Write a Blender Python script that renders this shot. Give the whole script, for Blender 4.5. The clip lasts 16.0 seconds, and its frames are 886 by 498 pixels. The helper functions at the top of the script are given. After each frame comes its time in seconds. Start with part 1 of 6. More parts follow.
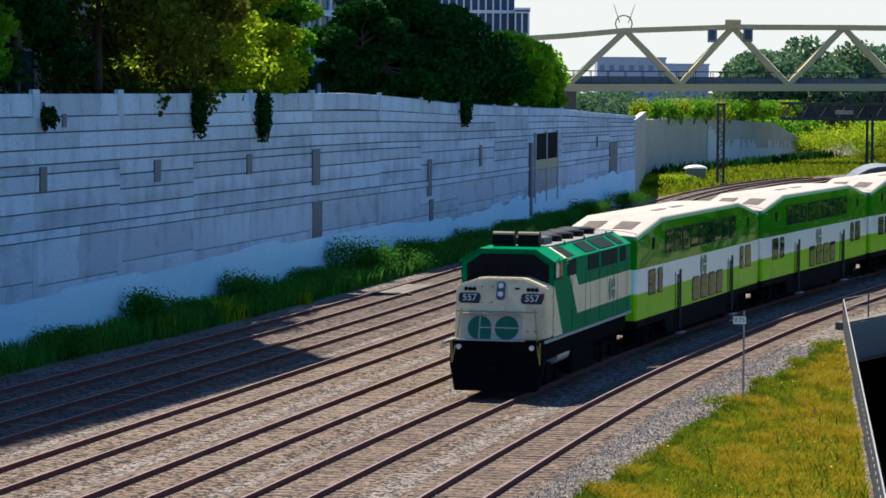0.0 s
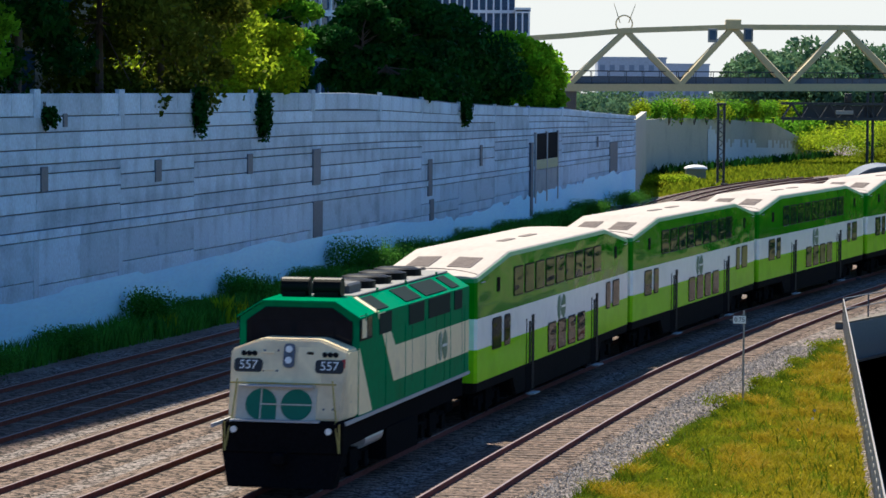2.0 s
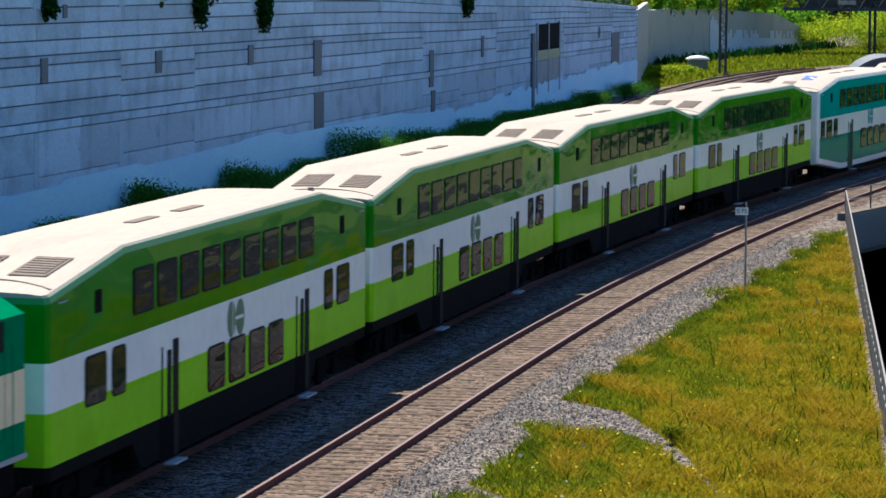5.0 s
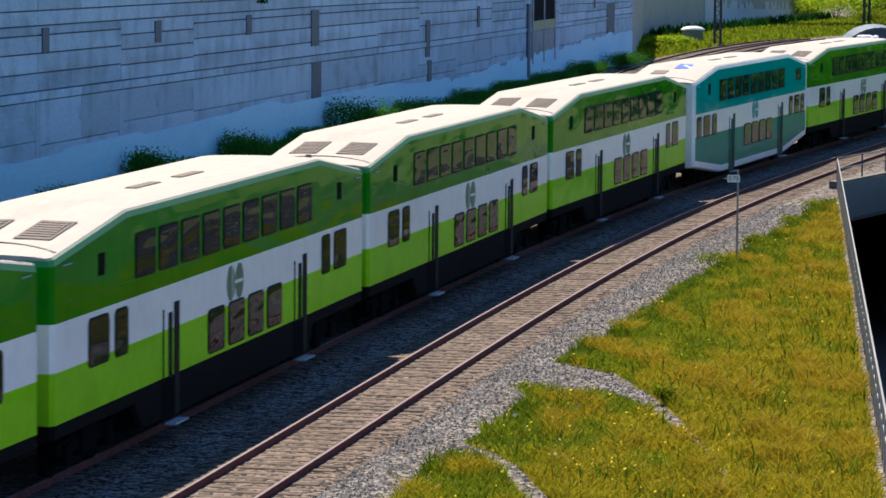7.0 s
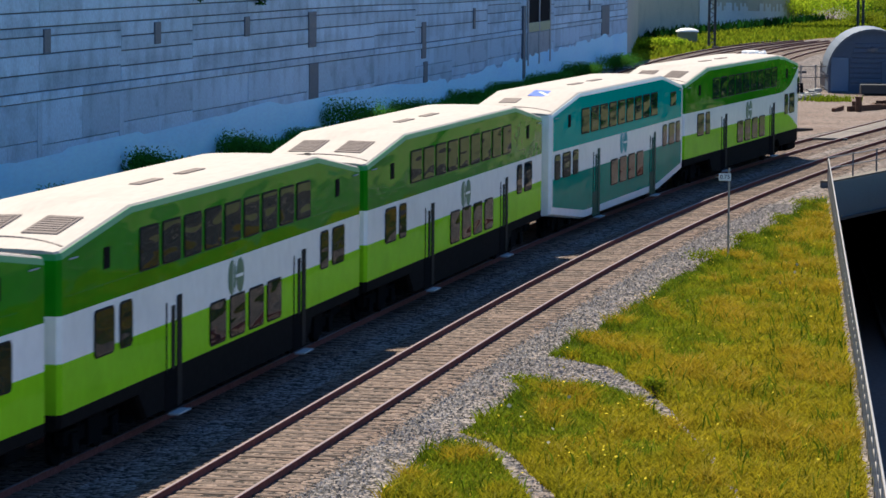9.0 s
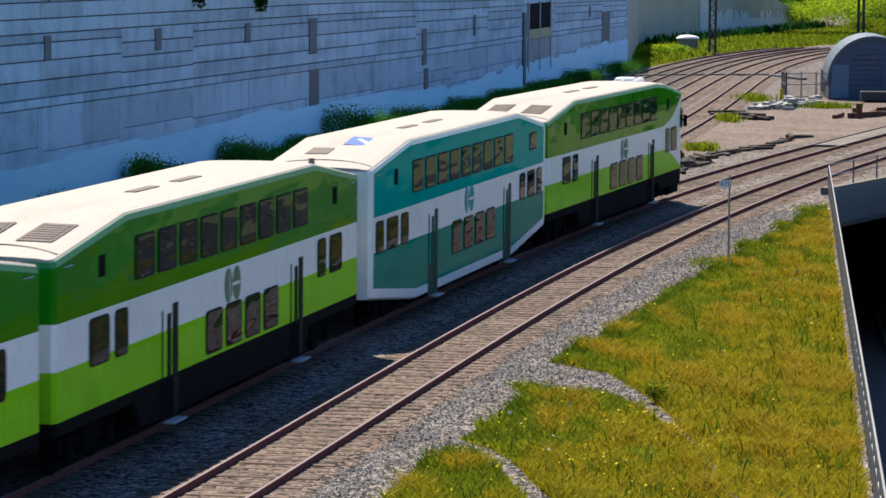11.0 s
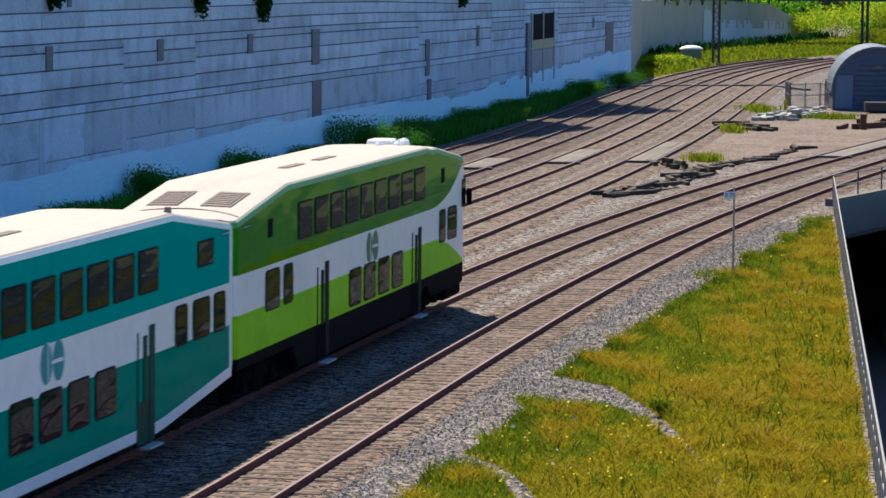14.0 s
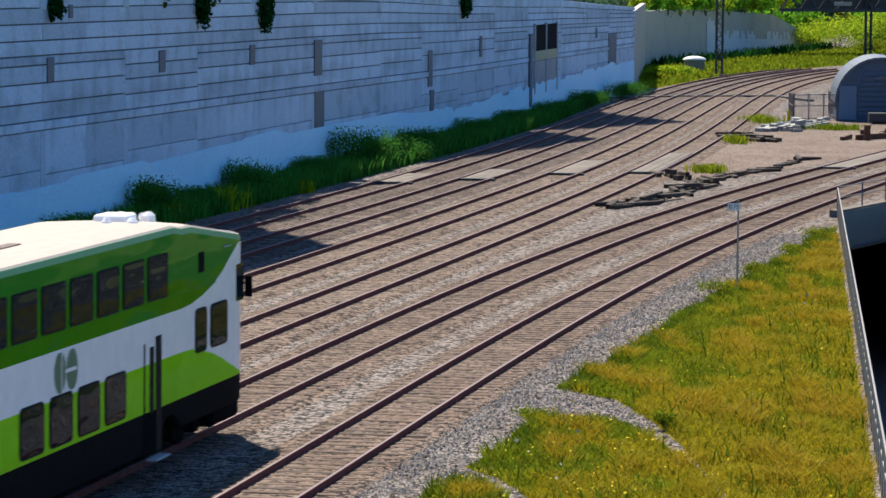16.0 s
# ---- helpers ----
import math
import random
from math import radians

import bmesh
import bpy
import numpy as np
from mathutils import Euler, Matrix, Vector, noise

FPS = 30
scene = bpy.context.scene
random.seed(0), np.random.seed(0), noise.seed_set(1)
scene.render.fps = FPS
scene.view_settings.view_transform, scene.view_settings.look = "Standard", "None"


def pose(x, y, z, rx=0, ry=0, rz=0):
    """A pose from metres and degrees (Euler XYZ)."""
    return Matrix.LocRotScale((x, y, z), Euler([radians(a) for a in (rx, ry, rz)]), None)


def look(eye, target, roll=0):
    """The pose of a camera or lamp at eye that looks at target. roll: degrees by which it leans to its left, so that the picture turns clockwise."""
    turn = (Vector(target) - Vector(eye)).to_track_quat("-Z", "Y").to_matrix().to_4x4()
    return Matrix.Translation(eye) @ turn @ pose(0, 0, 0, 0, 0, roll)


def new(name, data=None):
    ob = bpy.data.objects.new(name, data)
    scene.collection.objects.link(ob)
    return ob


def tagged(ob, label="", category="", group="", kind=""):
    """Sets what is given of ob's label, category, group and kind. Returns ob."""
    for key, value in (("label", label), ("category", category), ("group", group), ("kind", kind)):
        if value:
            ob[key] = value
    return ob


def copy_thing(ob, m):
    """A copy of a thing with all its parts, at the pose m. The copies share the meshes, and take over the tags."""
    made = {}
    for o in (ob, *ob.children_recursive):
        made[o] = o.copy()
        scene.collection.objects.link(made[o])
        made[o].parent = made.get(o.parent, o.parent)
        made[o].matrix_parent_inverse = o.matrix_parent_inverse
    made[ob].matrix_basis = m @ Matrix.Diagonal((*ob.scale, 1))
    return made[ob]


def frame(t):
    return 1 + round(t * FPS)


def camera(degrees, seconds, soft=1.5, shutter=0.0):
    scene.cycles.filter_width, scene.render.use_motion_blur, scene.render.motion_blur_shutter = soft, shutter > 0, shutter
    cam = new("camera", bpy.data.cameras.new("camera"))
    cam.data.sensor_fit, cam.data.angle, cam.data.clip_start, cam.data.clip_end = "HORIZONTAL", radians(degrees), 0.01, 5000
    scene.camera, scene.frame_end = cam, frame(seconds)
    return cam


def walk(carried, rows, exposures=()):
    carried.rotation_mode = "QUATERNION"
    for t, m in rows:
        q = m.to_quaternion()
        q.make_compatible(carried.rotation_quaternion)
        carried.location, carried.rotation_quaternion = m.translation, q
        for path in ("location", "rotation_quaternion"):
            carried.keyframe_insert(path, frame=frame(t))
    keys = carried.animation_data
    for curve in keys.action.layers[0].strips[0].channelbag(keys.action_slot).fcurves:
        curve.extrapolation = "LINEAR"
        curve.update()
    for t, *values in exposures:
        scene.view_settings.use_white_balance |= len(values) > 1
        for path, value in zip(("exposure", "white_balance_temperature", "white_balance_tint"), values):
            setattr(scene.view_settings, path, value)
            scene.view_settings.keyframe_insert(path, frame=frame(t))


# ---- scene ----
# ---- camera: held on a high bridge, swings slightly ----
EYE_H = 10.16
cam = camera(14.48, 16.0, soft=1.55, shutter=0.4)


def aim(ahead, yaw, pitch, roll):
    """Pose of the hand-held camera: metres ahead, degrees to the right, degrees down, roll."""
    y, p = radians(yaw), radians(pitch)
    way = Vector((math.sin(y) * math.cos(p), math.cos(y) * math.cos(p), -math.sin(p)))
    eye = Vector((0, ahead, EYE_H))
    return look(eye, eye + way * 100, roll)


walk(cam, [(t, aim(a, y, p, r)) for t, a, y, p, r in (
    (0.0, 2.29, -0.126, 2.907, 0.466), (1.0, 2.22, -0.127, 2.906, 0.472), (2.0, 2.11, -0.132, 2.909, 0.485),
    (2.5, 2.29, -0.140, 2.908, 0.477), (2.8, 2.41, -0.149, 2.917, 0.455), (3.0, 2.45, -0.152, 2.975, 0.445), (3.5, 2.43, -0.150, 3.306, 0.440),
    (4.0, 2.46, -0.148, 3.776, 0.430), (4.2, 2.46, -0.147, 3.967, 0.440), (5.2, 2.42, -0.142, 4.840, 0.444), (6.3, 2.08, -0.133, 5.151, 0.446),
    (6.5, 1.72, -0.120, 5.163, 0.445), (7.0, 0.76, -0.075, 5.176, 0.461), (7.5, -0.19, -0.036, 5.183, 0.462),
    (8.0, -0.88, -0.006, 5.184, 0.457), (8.5, -1.03, -0.005, 5.161, 0.440), (9.0, -1.07, -0.008, 5.134, 0.452),
    (11.5, -1.07, -0.018, 5.004, 0.480), (12.0, -1.08, -0.020, 4.992, 0.485), (12.5, -1.08, -0.021, 4.990, 0.480),
    (13.0, -0.85, -0.039, 4.968, 0.478), (13.5, -0.68, -0.053, 4.913, 0.483), (14.0, -0.52, -0.069, 4.855, 0.477),
    (14.5, -0.35, -0.084, 4.792, 0.476), (15.0, -0.21, -0.099, 4.736, 0.473), (15.5, -0.09, -0.109, 4.693, 0.460),
    (16.0, 0.0, -0.117, 4.682, 0.462))], exposures=((0.0, 1.15, 4950, 6), (16.0, 1.15, 4950, 6)))

# ---- daylight: sun from behind the wall, hazy summer sky ----
SUN_FROM = Vector((-0.20, 0.50, 0.84)).normalized()
world = bpy.data.worlds.new("sky")
scene.world = world
world.use_nodes = True
wn = world.node_tree
sky = wn.nodes.new("ShaderNodeTexSky")
sky.sky_type, sky.sun_disc = "NISHITA", False
sky.sun_elevation = math.asin(SUN_FROM.z)
sky.sun_rotation = math.atan2(SUN_FROM.x, SUN_FROM.y)
sky.air_density, sky.dust_density, sky.ozone_density = 1.0, 0.0, 4.5
wn.links.new(sky.outputs[0], wn.nodes["Background"].inputs[0])
wn.nodes["Background"].inputs[1].default_value = 0.056
sun = new("sun", bpy.data.lights.new("sun", "SUN"))
sun.data.energy, sun.data.angle, sun.data.color = 4.9, radians(0.53), (1.0, 0.75, 0.46)
sun.matrix_world = look(SUN_FROM * 300, (0, 0, 0))


# ---- materials ----
def rgb(c):
    return (*c, 1.0)


def paint(name, base, vary=0.15, rough=0.6, scale=1.0, fine=14.0, bump=0.0, metal=0.0, second=None, patch=0.0, island=0.0, spec=0.5, stretch=(1, 1, 1), coat=0.0):
    """Principled material: two scales of noise round a base colour, optional second colour in patches, relief."""
    m = bpy.data.materials.new(name)
    m.use_nodes = True
    nt = m.node_tree
    N, K = nt.nodes.new, nt.links.new
    b = nt.nodes["Principled BSDF"]
    b.inputs["Roughness"].default_value, b.inputs["Metallic"].default_value = rough, metal
    b.inputs["Specular IOR Level"].default_value = spec
    b.inputs["Coat Weight"].default_value, b.inputs["Coat Roughness"].default_value = coat, 0.12
    tc, mp = N("ShaderNodeTexCoord"), N("ShaderNodeMapping")
    mp.inputs["Scale"].default_value = stretch
    K(tc.outputs["Object"], mp.inputs[0])
    big, small = N("ShaderNodeTexNoise"), N("ShaderNodeTexNoise")
    big.inputs["Scale"].default_value, big.inputs["Detail"].default_value = scale, 5
    small.inputs["Scale"].default_value, small.inputs["Detail"].default_value = fine, 4
    K(mp.outputs[0], big.inputs[0])
    K(mp.outputs[0], small.inputs[0])
    mix = N("ShaderNodeMix")
    mix.data_type = "RGBA"
    mix.inputs[6].default_value = rgb(base)
    mix.inputs[7].default_value = rgb(second or [c * 0.6 for c in base])
    ramp = N("ShaderNodeMapRange")
    ramp.inputs[1].default_value, ramp.inputs[2].default_value = 0.62 - 0.3 * patch, 0.75 - 0.15 * patch
    ramp.inputs[3].default_value, ramp.inputs[4].default_value = 0.0, 0.9 if (second or patch) else 0.25
    K(big.outputs[0], ramp.inputs[0])
    K(ramp.outputs[0], mix.inputs[0])
    hsv = N("ShaderNodeHueSaturation")
    K(mix.outputs[2], hsv.inputs["Color"])
    v = N("ShaderNodeMapRange")
    v.inputs[1].default_value, v.inputs[2].default_value = 0.3, 0.7
    v.inputs[3].default_value, v.inputs[4].default_value = 1 - vary, 1 + vary
    K(small.outputs[0], v.inputs[0])
    out = v.outputs[0]
    if island:
        src = N("ShaderNodeObjectInfo").outputs["Random"] if island < 0 else N("ShaderNodeNewGeometry").outputs["Random Per Island"]
        r, mul = N("ShaderNodeMapRange"), N("ShaderNodeMath")
        mul.operation = "MULTIPLY"
        r.inputs[3].default_value, r.inputs[4].default_value = 1 - abs(island), 1 + abs(island)
        K(src, r.inputs[0])
        K(r.outputs[0], mul.inputs[0])
        K(out, mul.inputs[1])
        out = mul.outputs[0]
    K(out, hsv.inputs["Value"])
    K(hsv.outputs[0], b.inputs["Base Color"])
    if bump:
        bp = N("ShaderNodeBump")
        bp.inputs["Strength"].default_value, bp.inputs["Distance"].default_value = bump, 0.05
        K(small.outputs[0], bp.inputs["Height"])
        K(bp.outputs[0], b.inputs["Normal"])
    return m


# ---- mesh helpers ----
def finish(name, bm, material, smooth=False):
    bmesh.ops.recalc_face_normals(bm, faces=bm.faces)
    me = bpy.data.meshes.new(name)
    bm.to_mesh(me)
    bm.free()
    for mt in (material if isinstance(material, (list, tuple)) else [material]):
        me.materials.append(mt)
    if smooth:
        me.shade_smooth()
    return me


def part(name, bm, material, parent=None, label="", smooth=False):
    ob = new(name, finish(name, bm, material, smooth))
    if parent is not None:
        ob.parent = parent
    return tagged(ob, label)


def thing(name, label, category, group="", kind="", at=None):
    ob = tagged(new(name), label, category, group, kind)
    if at is not None:
        ob.matrix_basis = at
    return ob


def box(bm, x0, x1, y0, y1, z0, z1, mat=0, m=None):
    vs = [bm.verts.new((x, y, z)) for x in (x0, x1) for y in (y0, y1) for z in (z0, z1)]
    if m is not None:
        for v in vs:
            v.co = m @ v.co
    for f in ((0, 1, 3, 2), (4, 6, 7, 5), (0, 4, 5, 1), (2, 3, 7, 6), (0, 2, 6, 4), (1, 5, 7, 3)):
        bm.faces.new([vs[i] for i in f]).material_index = mat
    return vs


def boxed(*a, **k):
    bm = bmesh.new()
    box(bm, *a, **k)
    return bm


def rounded(x0, x1, y0, y1, z0, z1, r=0.03, seg=2, m=None):
    bm = boxed(x0, x1, y0, y1, z0, z1)
    bmesh.ops.bevel(bm, geom=bm.edges[:], offset=r, segments=seg, affect="EDGES", profile=0.5)
    if m is not None:
        bm.transform(m)
    return bm


def tube(bm, p, q, r, n=8, r2=None):
    p, q = Vector(p), Vector(q)
    rot = (q - p).to_track_quat("Z", "Y").to_matrix()
    rings = []
    for c, rr in ((p, r), (q, r if r2 is None else r2)):
        rings.append([bm.verts.new(c + rot @ Vector((rr * math.cos(a), rr * math.sin(a), 0))) for a in [2 * math.pi * i / n for i in range(n)]])
    for i in range(n):
        bm.faces.new((rings[0][i], rings[0][(i + 1) % n], rings[1][(i + 1) % n], rings[1][i]))
    bm.faces.new(rings[0][::-1])
    bm.faces.new(rings[1])


def tubed(*a, **k):
    bm = bmesh.new()
    tube(bm, *a, **k)
    return bm


def bent(points, r, n=6):
    """One bent rod through the points."""
    bm = bmesh.new()
    pts = [Vector(p) for p in points]
    rings = []
    for i, p in enumerate(pts):
        d = (pts[min(i + 1, len(pts) - 1)] - pts[max(i - 1, 0)]).normalized()
        u = d.cross(Vector((0, 0, 1)) if abs(d.z) < 0.9 else Vector((1, 0, 0))).normalized()
        w = d.cross(u)
        rings.append([bm.verts.new(p + r * (math.cos(a) * u + math.sin(a) * w)) for a in [2 * math.pi * k / n for k in range(n)]])
    for r0, r1 in zip(rings, rings[1:]):
        for k in range(n):
            bm.faces.new((r0[k], r0[(k + 1) % n], r1[(k + 1) % n], r1[k]))
    bm.faces.new(rings[0][::-1])
    bm.faces.new(rings[-1])
    return bm


def sweep(bm, path, section, mat=0):
    """A closed section (across, up) drawn along a list of (x, y, z, heading of the way)."""
    rings = []
    for x, y, z, h in path:
        nx, ny = math.cos(h), -math.sin(h)
        rings.append([bm.verts.new((x + a * nx, y + a * ny, z + u)) for a, u in section])
    n = len(section)
    for r0, r1 in zip(rings, rings[1:]):
        for i in range(n):
            bm.faces.new((r0[i], r0[(i + 1) % n], r1[(i + 1) % n], r1[i])).material_index = mat
    bm.faces.new(rings[0][::-1]).material_index = mat
    bm.faces.new(rings[-1]).material_index = mat


# ---- the lie of the tracks: across (x) as a function of the way ahead (y) ----
def quartic(c, u):
    return sum(k * u ** i for i, k in enumerate(c))


def line_of(c, y_mid, span, lo, hi):
    def f(y):
        yy = min(max(y, lo), hi)
        v = quartic(c, (yy - y_mid) / span)
        if y != yy:
            e = 0.5 if y > hi else -0.5
            v += (v - quartic(c, (yy - e - y_mid) / span)) / e * (y - yy)
        return v
    return f


MAIN = line_of((-1.068, 12.614, 1.753, 1.396, -0.569), 100, 60, 50, 185)
NEAR = line_of((3.011, 12.432, 2.144, 1.154, -0.566), 100, 60, 50, 185)
YARD = (14.154, 15.612, -3.448, 1.474, 1.549)


def yard(k):
    a, b = ((-10.117, 1.252), (-6.962, 0.806), (-3.643, 0.285), (0, 0))[k]
    return line_of((YARD[0] + a, YARD[1] + b, *YARD[2:]), 200, 100, 95, 345)


TRACKS = [yard(0), yard(1), yard(2), yard(3), MAIN, NEAR]


def run(f, y0, y1, step):
    """Points (x, y, z, heading) along a track line."""
    out = []
    n = max(2, int((y1 - y0) / step) + 1)
    for i in range(n):
        y = y0 + (y1 - y0) * i / (n - 1)
        out.append((f(y), y, 0.0, math.atan2(f(y + 0.5) - f(y - 0.5), 1.0)))
    return out


TABLE_Y = np.arange(-320, 460, 0.5)
TABLE_X = np.array([MAIN(float(y)) for y in TABLE_Y])
TABLE_S = np.concatenate([[0], np.cumsum(np.hypot(np.diff(TABLE_X), 0.5))])
TABLE_S -= np.interp(100, TABLE_Y, TABLE_S)


def on_main(s):
    y = float(np.interp(s, TABLE_S, TABLE_Y))
    return Vector((MAIN(y), y, 0))


def coach_pose(s_mid, half=9.0):
    """A vehicle whose bogies stand on the main line; +x is its front, towards the camera."""
    a, b = on_main(s_mid - half), on_main(s_mid + half)
    mid, d = (a + b) / 2, a - b
    return pose(mid.x, mid.y, 0, 0, 0, math.degrees(math.atan2(d.y, d.x)))


def wall_x(y):
    return 0.19 * y - 39.3
# ---- materials of the place ----
def gravel_material(name, dark, light, cell=11.0, bump=0.7):
    """Crushed stone: cells of differing brightness, darker in the joints, stained in wide patches."""
    m = bpy.data.materials.new(name)
    m.use_nodes = True
    nt = m.node_tree
    N, K = nt.nodes.new, nt.links.new
    b = nt.nodes["Principled BSDF"]
    b.inputs["Roughness"].default_value = 0.92
    b.inputs["Specular IOR Level"].default_value = 0.25
    tc = N("ShaderNodeTexCoord")
    vo, wide, mid = N("ShaderNodeTexVoronoi"), N("ShaderNodeTexNoise"), N("ShaderNodeTexNoise")
    vo.inputs["Scale"].default_value = cell
    wide.inputs["Scale"].default_value, wide.inputs["Detail"].default_value = 0.22, 6
    mid.inputs["Scale"].default_value, mid.inputs["Detail"].default_value = 2.2, 6
    for n in (vo, wide, mid):
        K(tc.outputs["Object"], n.inputs["Vector"])
    sep = N("ShaderNodeSeparateColor")
    K(vo.outputs["Color"], sep.inputs[0])
    mix, stain = N("ShaderNodeMix"), N("ShaderNodeMix")
    mix.data_type = stain.data_type = "RGBA"
    mix.inputs[6].default_value, mix.inputs[7].default_value = rgb(dark), rgb(light)
    hard = N("ShaderNodeMapRange")
    hard.inputs[1].default_value, hard.inputs[2].default_value = 0.22, 0.78
    K(sep.outputs[0], hard.inputs[0])
    K(hard.outputs[0], mix.inputs[0])
    stain.blend_type = "MULTIPLY"
    ramp = N("ShaderNodeMapRange")
    ramp.inputs[1].default_value, ramp.inputs[2].default_value = 0.42, 0.68
    ramp.inputs[3].default_value, ramp.inputs[4].default_value = 0.0, 0.55
    add = N("ShaderNodeMath")
    add.operation = "ADD"
    half = N("ShaderNodeMath")
    half.operation = "MULTIPLY"
    half.inputs[1].default_value = 0.5
    K(mid.outputs[0], half.inputs[0])
    K(wide.outputs[0], add.inputs[0])
    K(half.outputs[0], add.inputs[1])
    sub = N("ShaderNodeMath")
    sub.operation = "SUBTRACT"
    sub.inputs[1].default_value = 0.25
    K(add.outputs[0], sub.inputs[0])
    K(sub.outputs[0], ramp.inputs[0])
    K(ramp.outputs[0], stain.inputs[0])
    K(mix.outputs[2], stain.inputs[6])
    stain.inputs[7].default_value = (0.62, 0.50, 0.42, 1)
    K(stain.outputs[2], b.inputs["Base Color"])
    bp = N("ShaderNodeBump")
    bp.inputs["Strength"].default_value, bp.inputs["Distance"].default_value = bump, 0.06
    bp.invert = True
    K(vo.outputs["Distance"], bp.inputs["Height"])
    K(bp.outputs[0], b.inputs["Normal"])
    return m


def leaf_material(name, base, second, glow=0.35, scale=0.5, island=0.4):
    """Leaves: two greens in patches, each leaf a little different, some light passing through."""
    m = paint(name, base, 0.2, 0.55, scale, 5.0, second=second, patch=0.55, island=island, spec=0.02)
    nt = m.node_tree
    N, K = nt.nodes.new, nt.links.new
    b, out = nt.nodes["Principled BSDF"], nt.nodes["Material Output"]
    tr, mx = N("ShaderNodeBsdfTranslucent"), N("ShaderNodeMixShader")
    src = b.inputs["Base Color"].links[0].from_socket
    K(src, tr.inputs["Color"])
    mx.inputs[0].default_value = glow
    K(b.outputs[0], mx.inputs[1])
    K(tr.outputs[0], mx.inputs[2])
    K(mx.outputs[0], out.inputs["Surface"])
    return m


def waved(m, wave, scale, stretch=(1, 1, 1), deep=0.08):
    """Gives a glossy sheet the slow waviness that bends its reflections, different on each object."""
    nt = m.node_tree
    N, K = nt.nodes.new, nt.links.new
    tc, mp, no, bp = N("ShaderNodeTexCoord"), N("ShaderNodeMapping"), N("ShaderNodeTexNoise"), N("ShaderNodeBump")
    no.inputs["Scale"].default_value, no.inputs["Detail"].default_value = scale, 0.4
    mp.inputs["Scale"].default_value = stretch
    K(tc.outputs["Object"], mp.inputs[0])
    K(mp.outputs[0], no.inputs["Vector"])
    shift = N("ShaderNodeMath")
    shift.operation = "MULTIPLY"
    shift.inputs[1].default_value = 60.0
    K(N("ShaderNodeObjectInfo").outputs["Random"], shift.inputs[0])
    no.noise_dimensions = "4D"
    K(shift.outputs[0], no.inputs["W"])
    bp.inputs["Strength"].default_value, bp.inputs["Distance"].default_value = wave, deep
    K(no.outputs[0], bp.inputs["Height"])
    K(bp.outputs[0], nt.nodes["Principled BSDF"].inputs["Normal"])
    return m


def glass_material(name, base, rough=0.06, wave=0.25, scale=1.1, spec=0.09, stretch=(1, 1, 1), deep=0.08):
    return waved(paint(name, base, 0.3, rough, 0.8, 3.0, spec=spec), wave, scale, stretch, deep)


M_ballast = gravel_material("ballast", (0.015, 0.0125, 0.0115), (0.265, 0.23, 0.213), 9.5, 1.0)
M_bed = gravel_material("rust_stained_ballast", (0.012, 0.008, 0.006), (0.21, 0.157, 0.125), 9.0, 1.0)
# Old dark ballast; part of the yard's shadow is put into its tone.
M_old_bed = gravel_material("old_shadow_dark_ballast", (0.010, 0.008, 0.007), (0.145, 0.108, 0.092), 9.0, 1.0)
M_dirt = gravel_material("packed_dirt", (0.085, 0.066, 0.055), (0.225, 0.175, 0.148), 10, 0.5)
M_rail = paint("rail_web", (0.15, 0.056, 0.047), 0.3, 0.8, 0.6, 9, spec=0.05)
M_railtop = paint("rail_head", (0.17, 0.125, 0.125), 0.25, 0.5, 0.5, 9, metal=0.4)
M_tie = paint("sleeper_wood", (0.108, 0.070, 0.050), 0.4, 0.9, 1.5, 9, 0.4, island=-0.3, second=(0.07, 0.047, 0.034), patch=0.4)
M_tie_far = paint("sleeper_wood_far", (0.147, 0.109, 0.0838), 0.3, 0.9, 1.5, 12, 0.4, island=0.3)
M_panel = paint("precast_panel", (0.475, 0.575, 0.685), 0.14, 0.82, 0.55, 7, 0.25, second=(0.30, 0.37, 0.45), patch=0.5, island=-0.15, stretch=(1, 0.35, 1.0))
M_backing = paint("wall_backing", (0.15, 0.15, 0.165), 0.2, 0.9)
M_pilaster = paint("pilaster_concrete", (0.36, 0.36, 0.365), 0.12, 0.85, 0.7, 9, 0.2, second=(0.24, 0.24, 0.25), patch=0.4)
M_whitewash = paint("pale_blue_wash", (0.58, 0.83, 1.0), 0.05, 0.75, 0.25, 4, 0.1, second=(0.48, 0.74, 0.97), patch=0.3, stretch=(1, 0.4, 2))
M_plate = paint("steel_plate", (0.085, 0.10, 0.135), 0.2, 0.6, 1.0, 8)
M_upper = paint("upper_soil", (0.10, 0.11, 0.05), 0.4, 0.95)
M_coping = paint("coping_concrete", (0.122, 0.107, 0.0863), 0.15, 0.85, 0.8, 8, 0.3)
M_galv = paint("galvanised_pipe", (0.315, 0.294, 0.279), 0.12, 0.45, 1, 12, metal=0.4)
M_darksteel = paint("dark_steel", (0.030, 0.034, 0.040), 0.25, 0.6, 1, 9)
# The deep cutting's shade is partly put into this dark concrete tone.
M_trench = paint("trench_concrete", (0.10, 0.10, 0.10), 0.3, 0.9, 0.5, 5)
M_yellow = paint("cream_yellow_steel", (0.50, 0.42, 0.22), 0.08, 0.5, 0.4, 6)
M_soil = paint("meadow_soil", (0.17, 0.145, 0.006), 0.3, 0.95, 0.35, 6, 0.4, second=(0.09, 0.09, 0.005), patch=0.5, spec=0.02)
M_meadow = leaf_material("meadow_grass", (0.29, 0.245, 0.003), (0.225, 0.22, 0.003), 0.45, 0.25, 0.22)
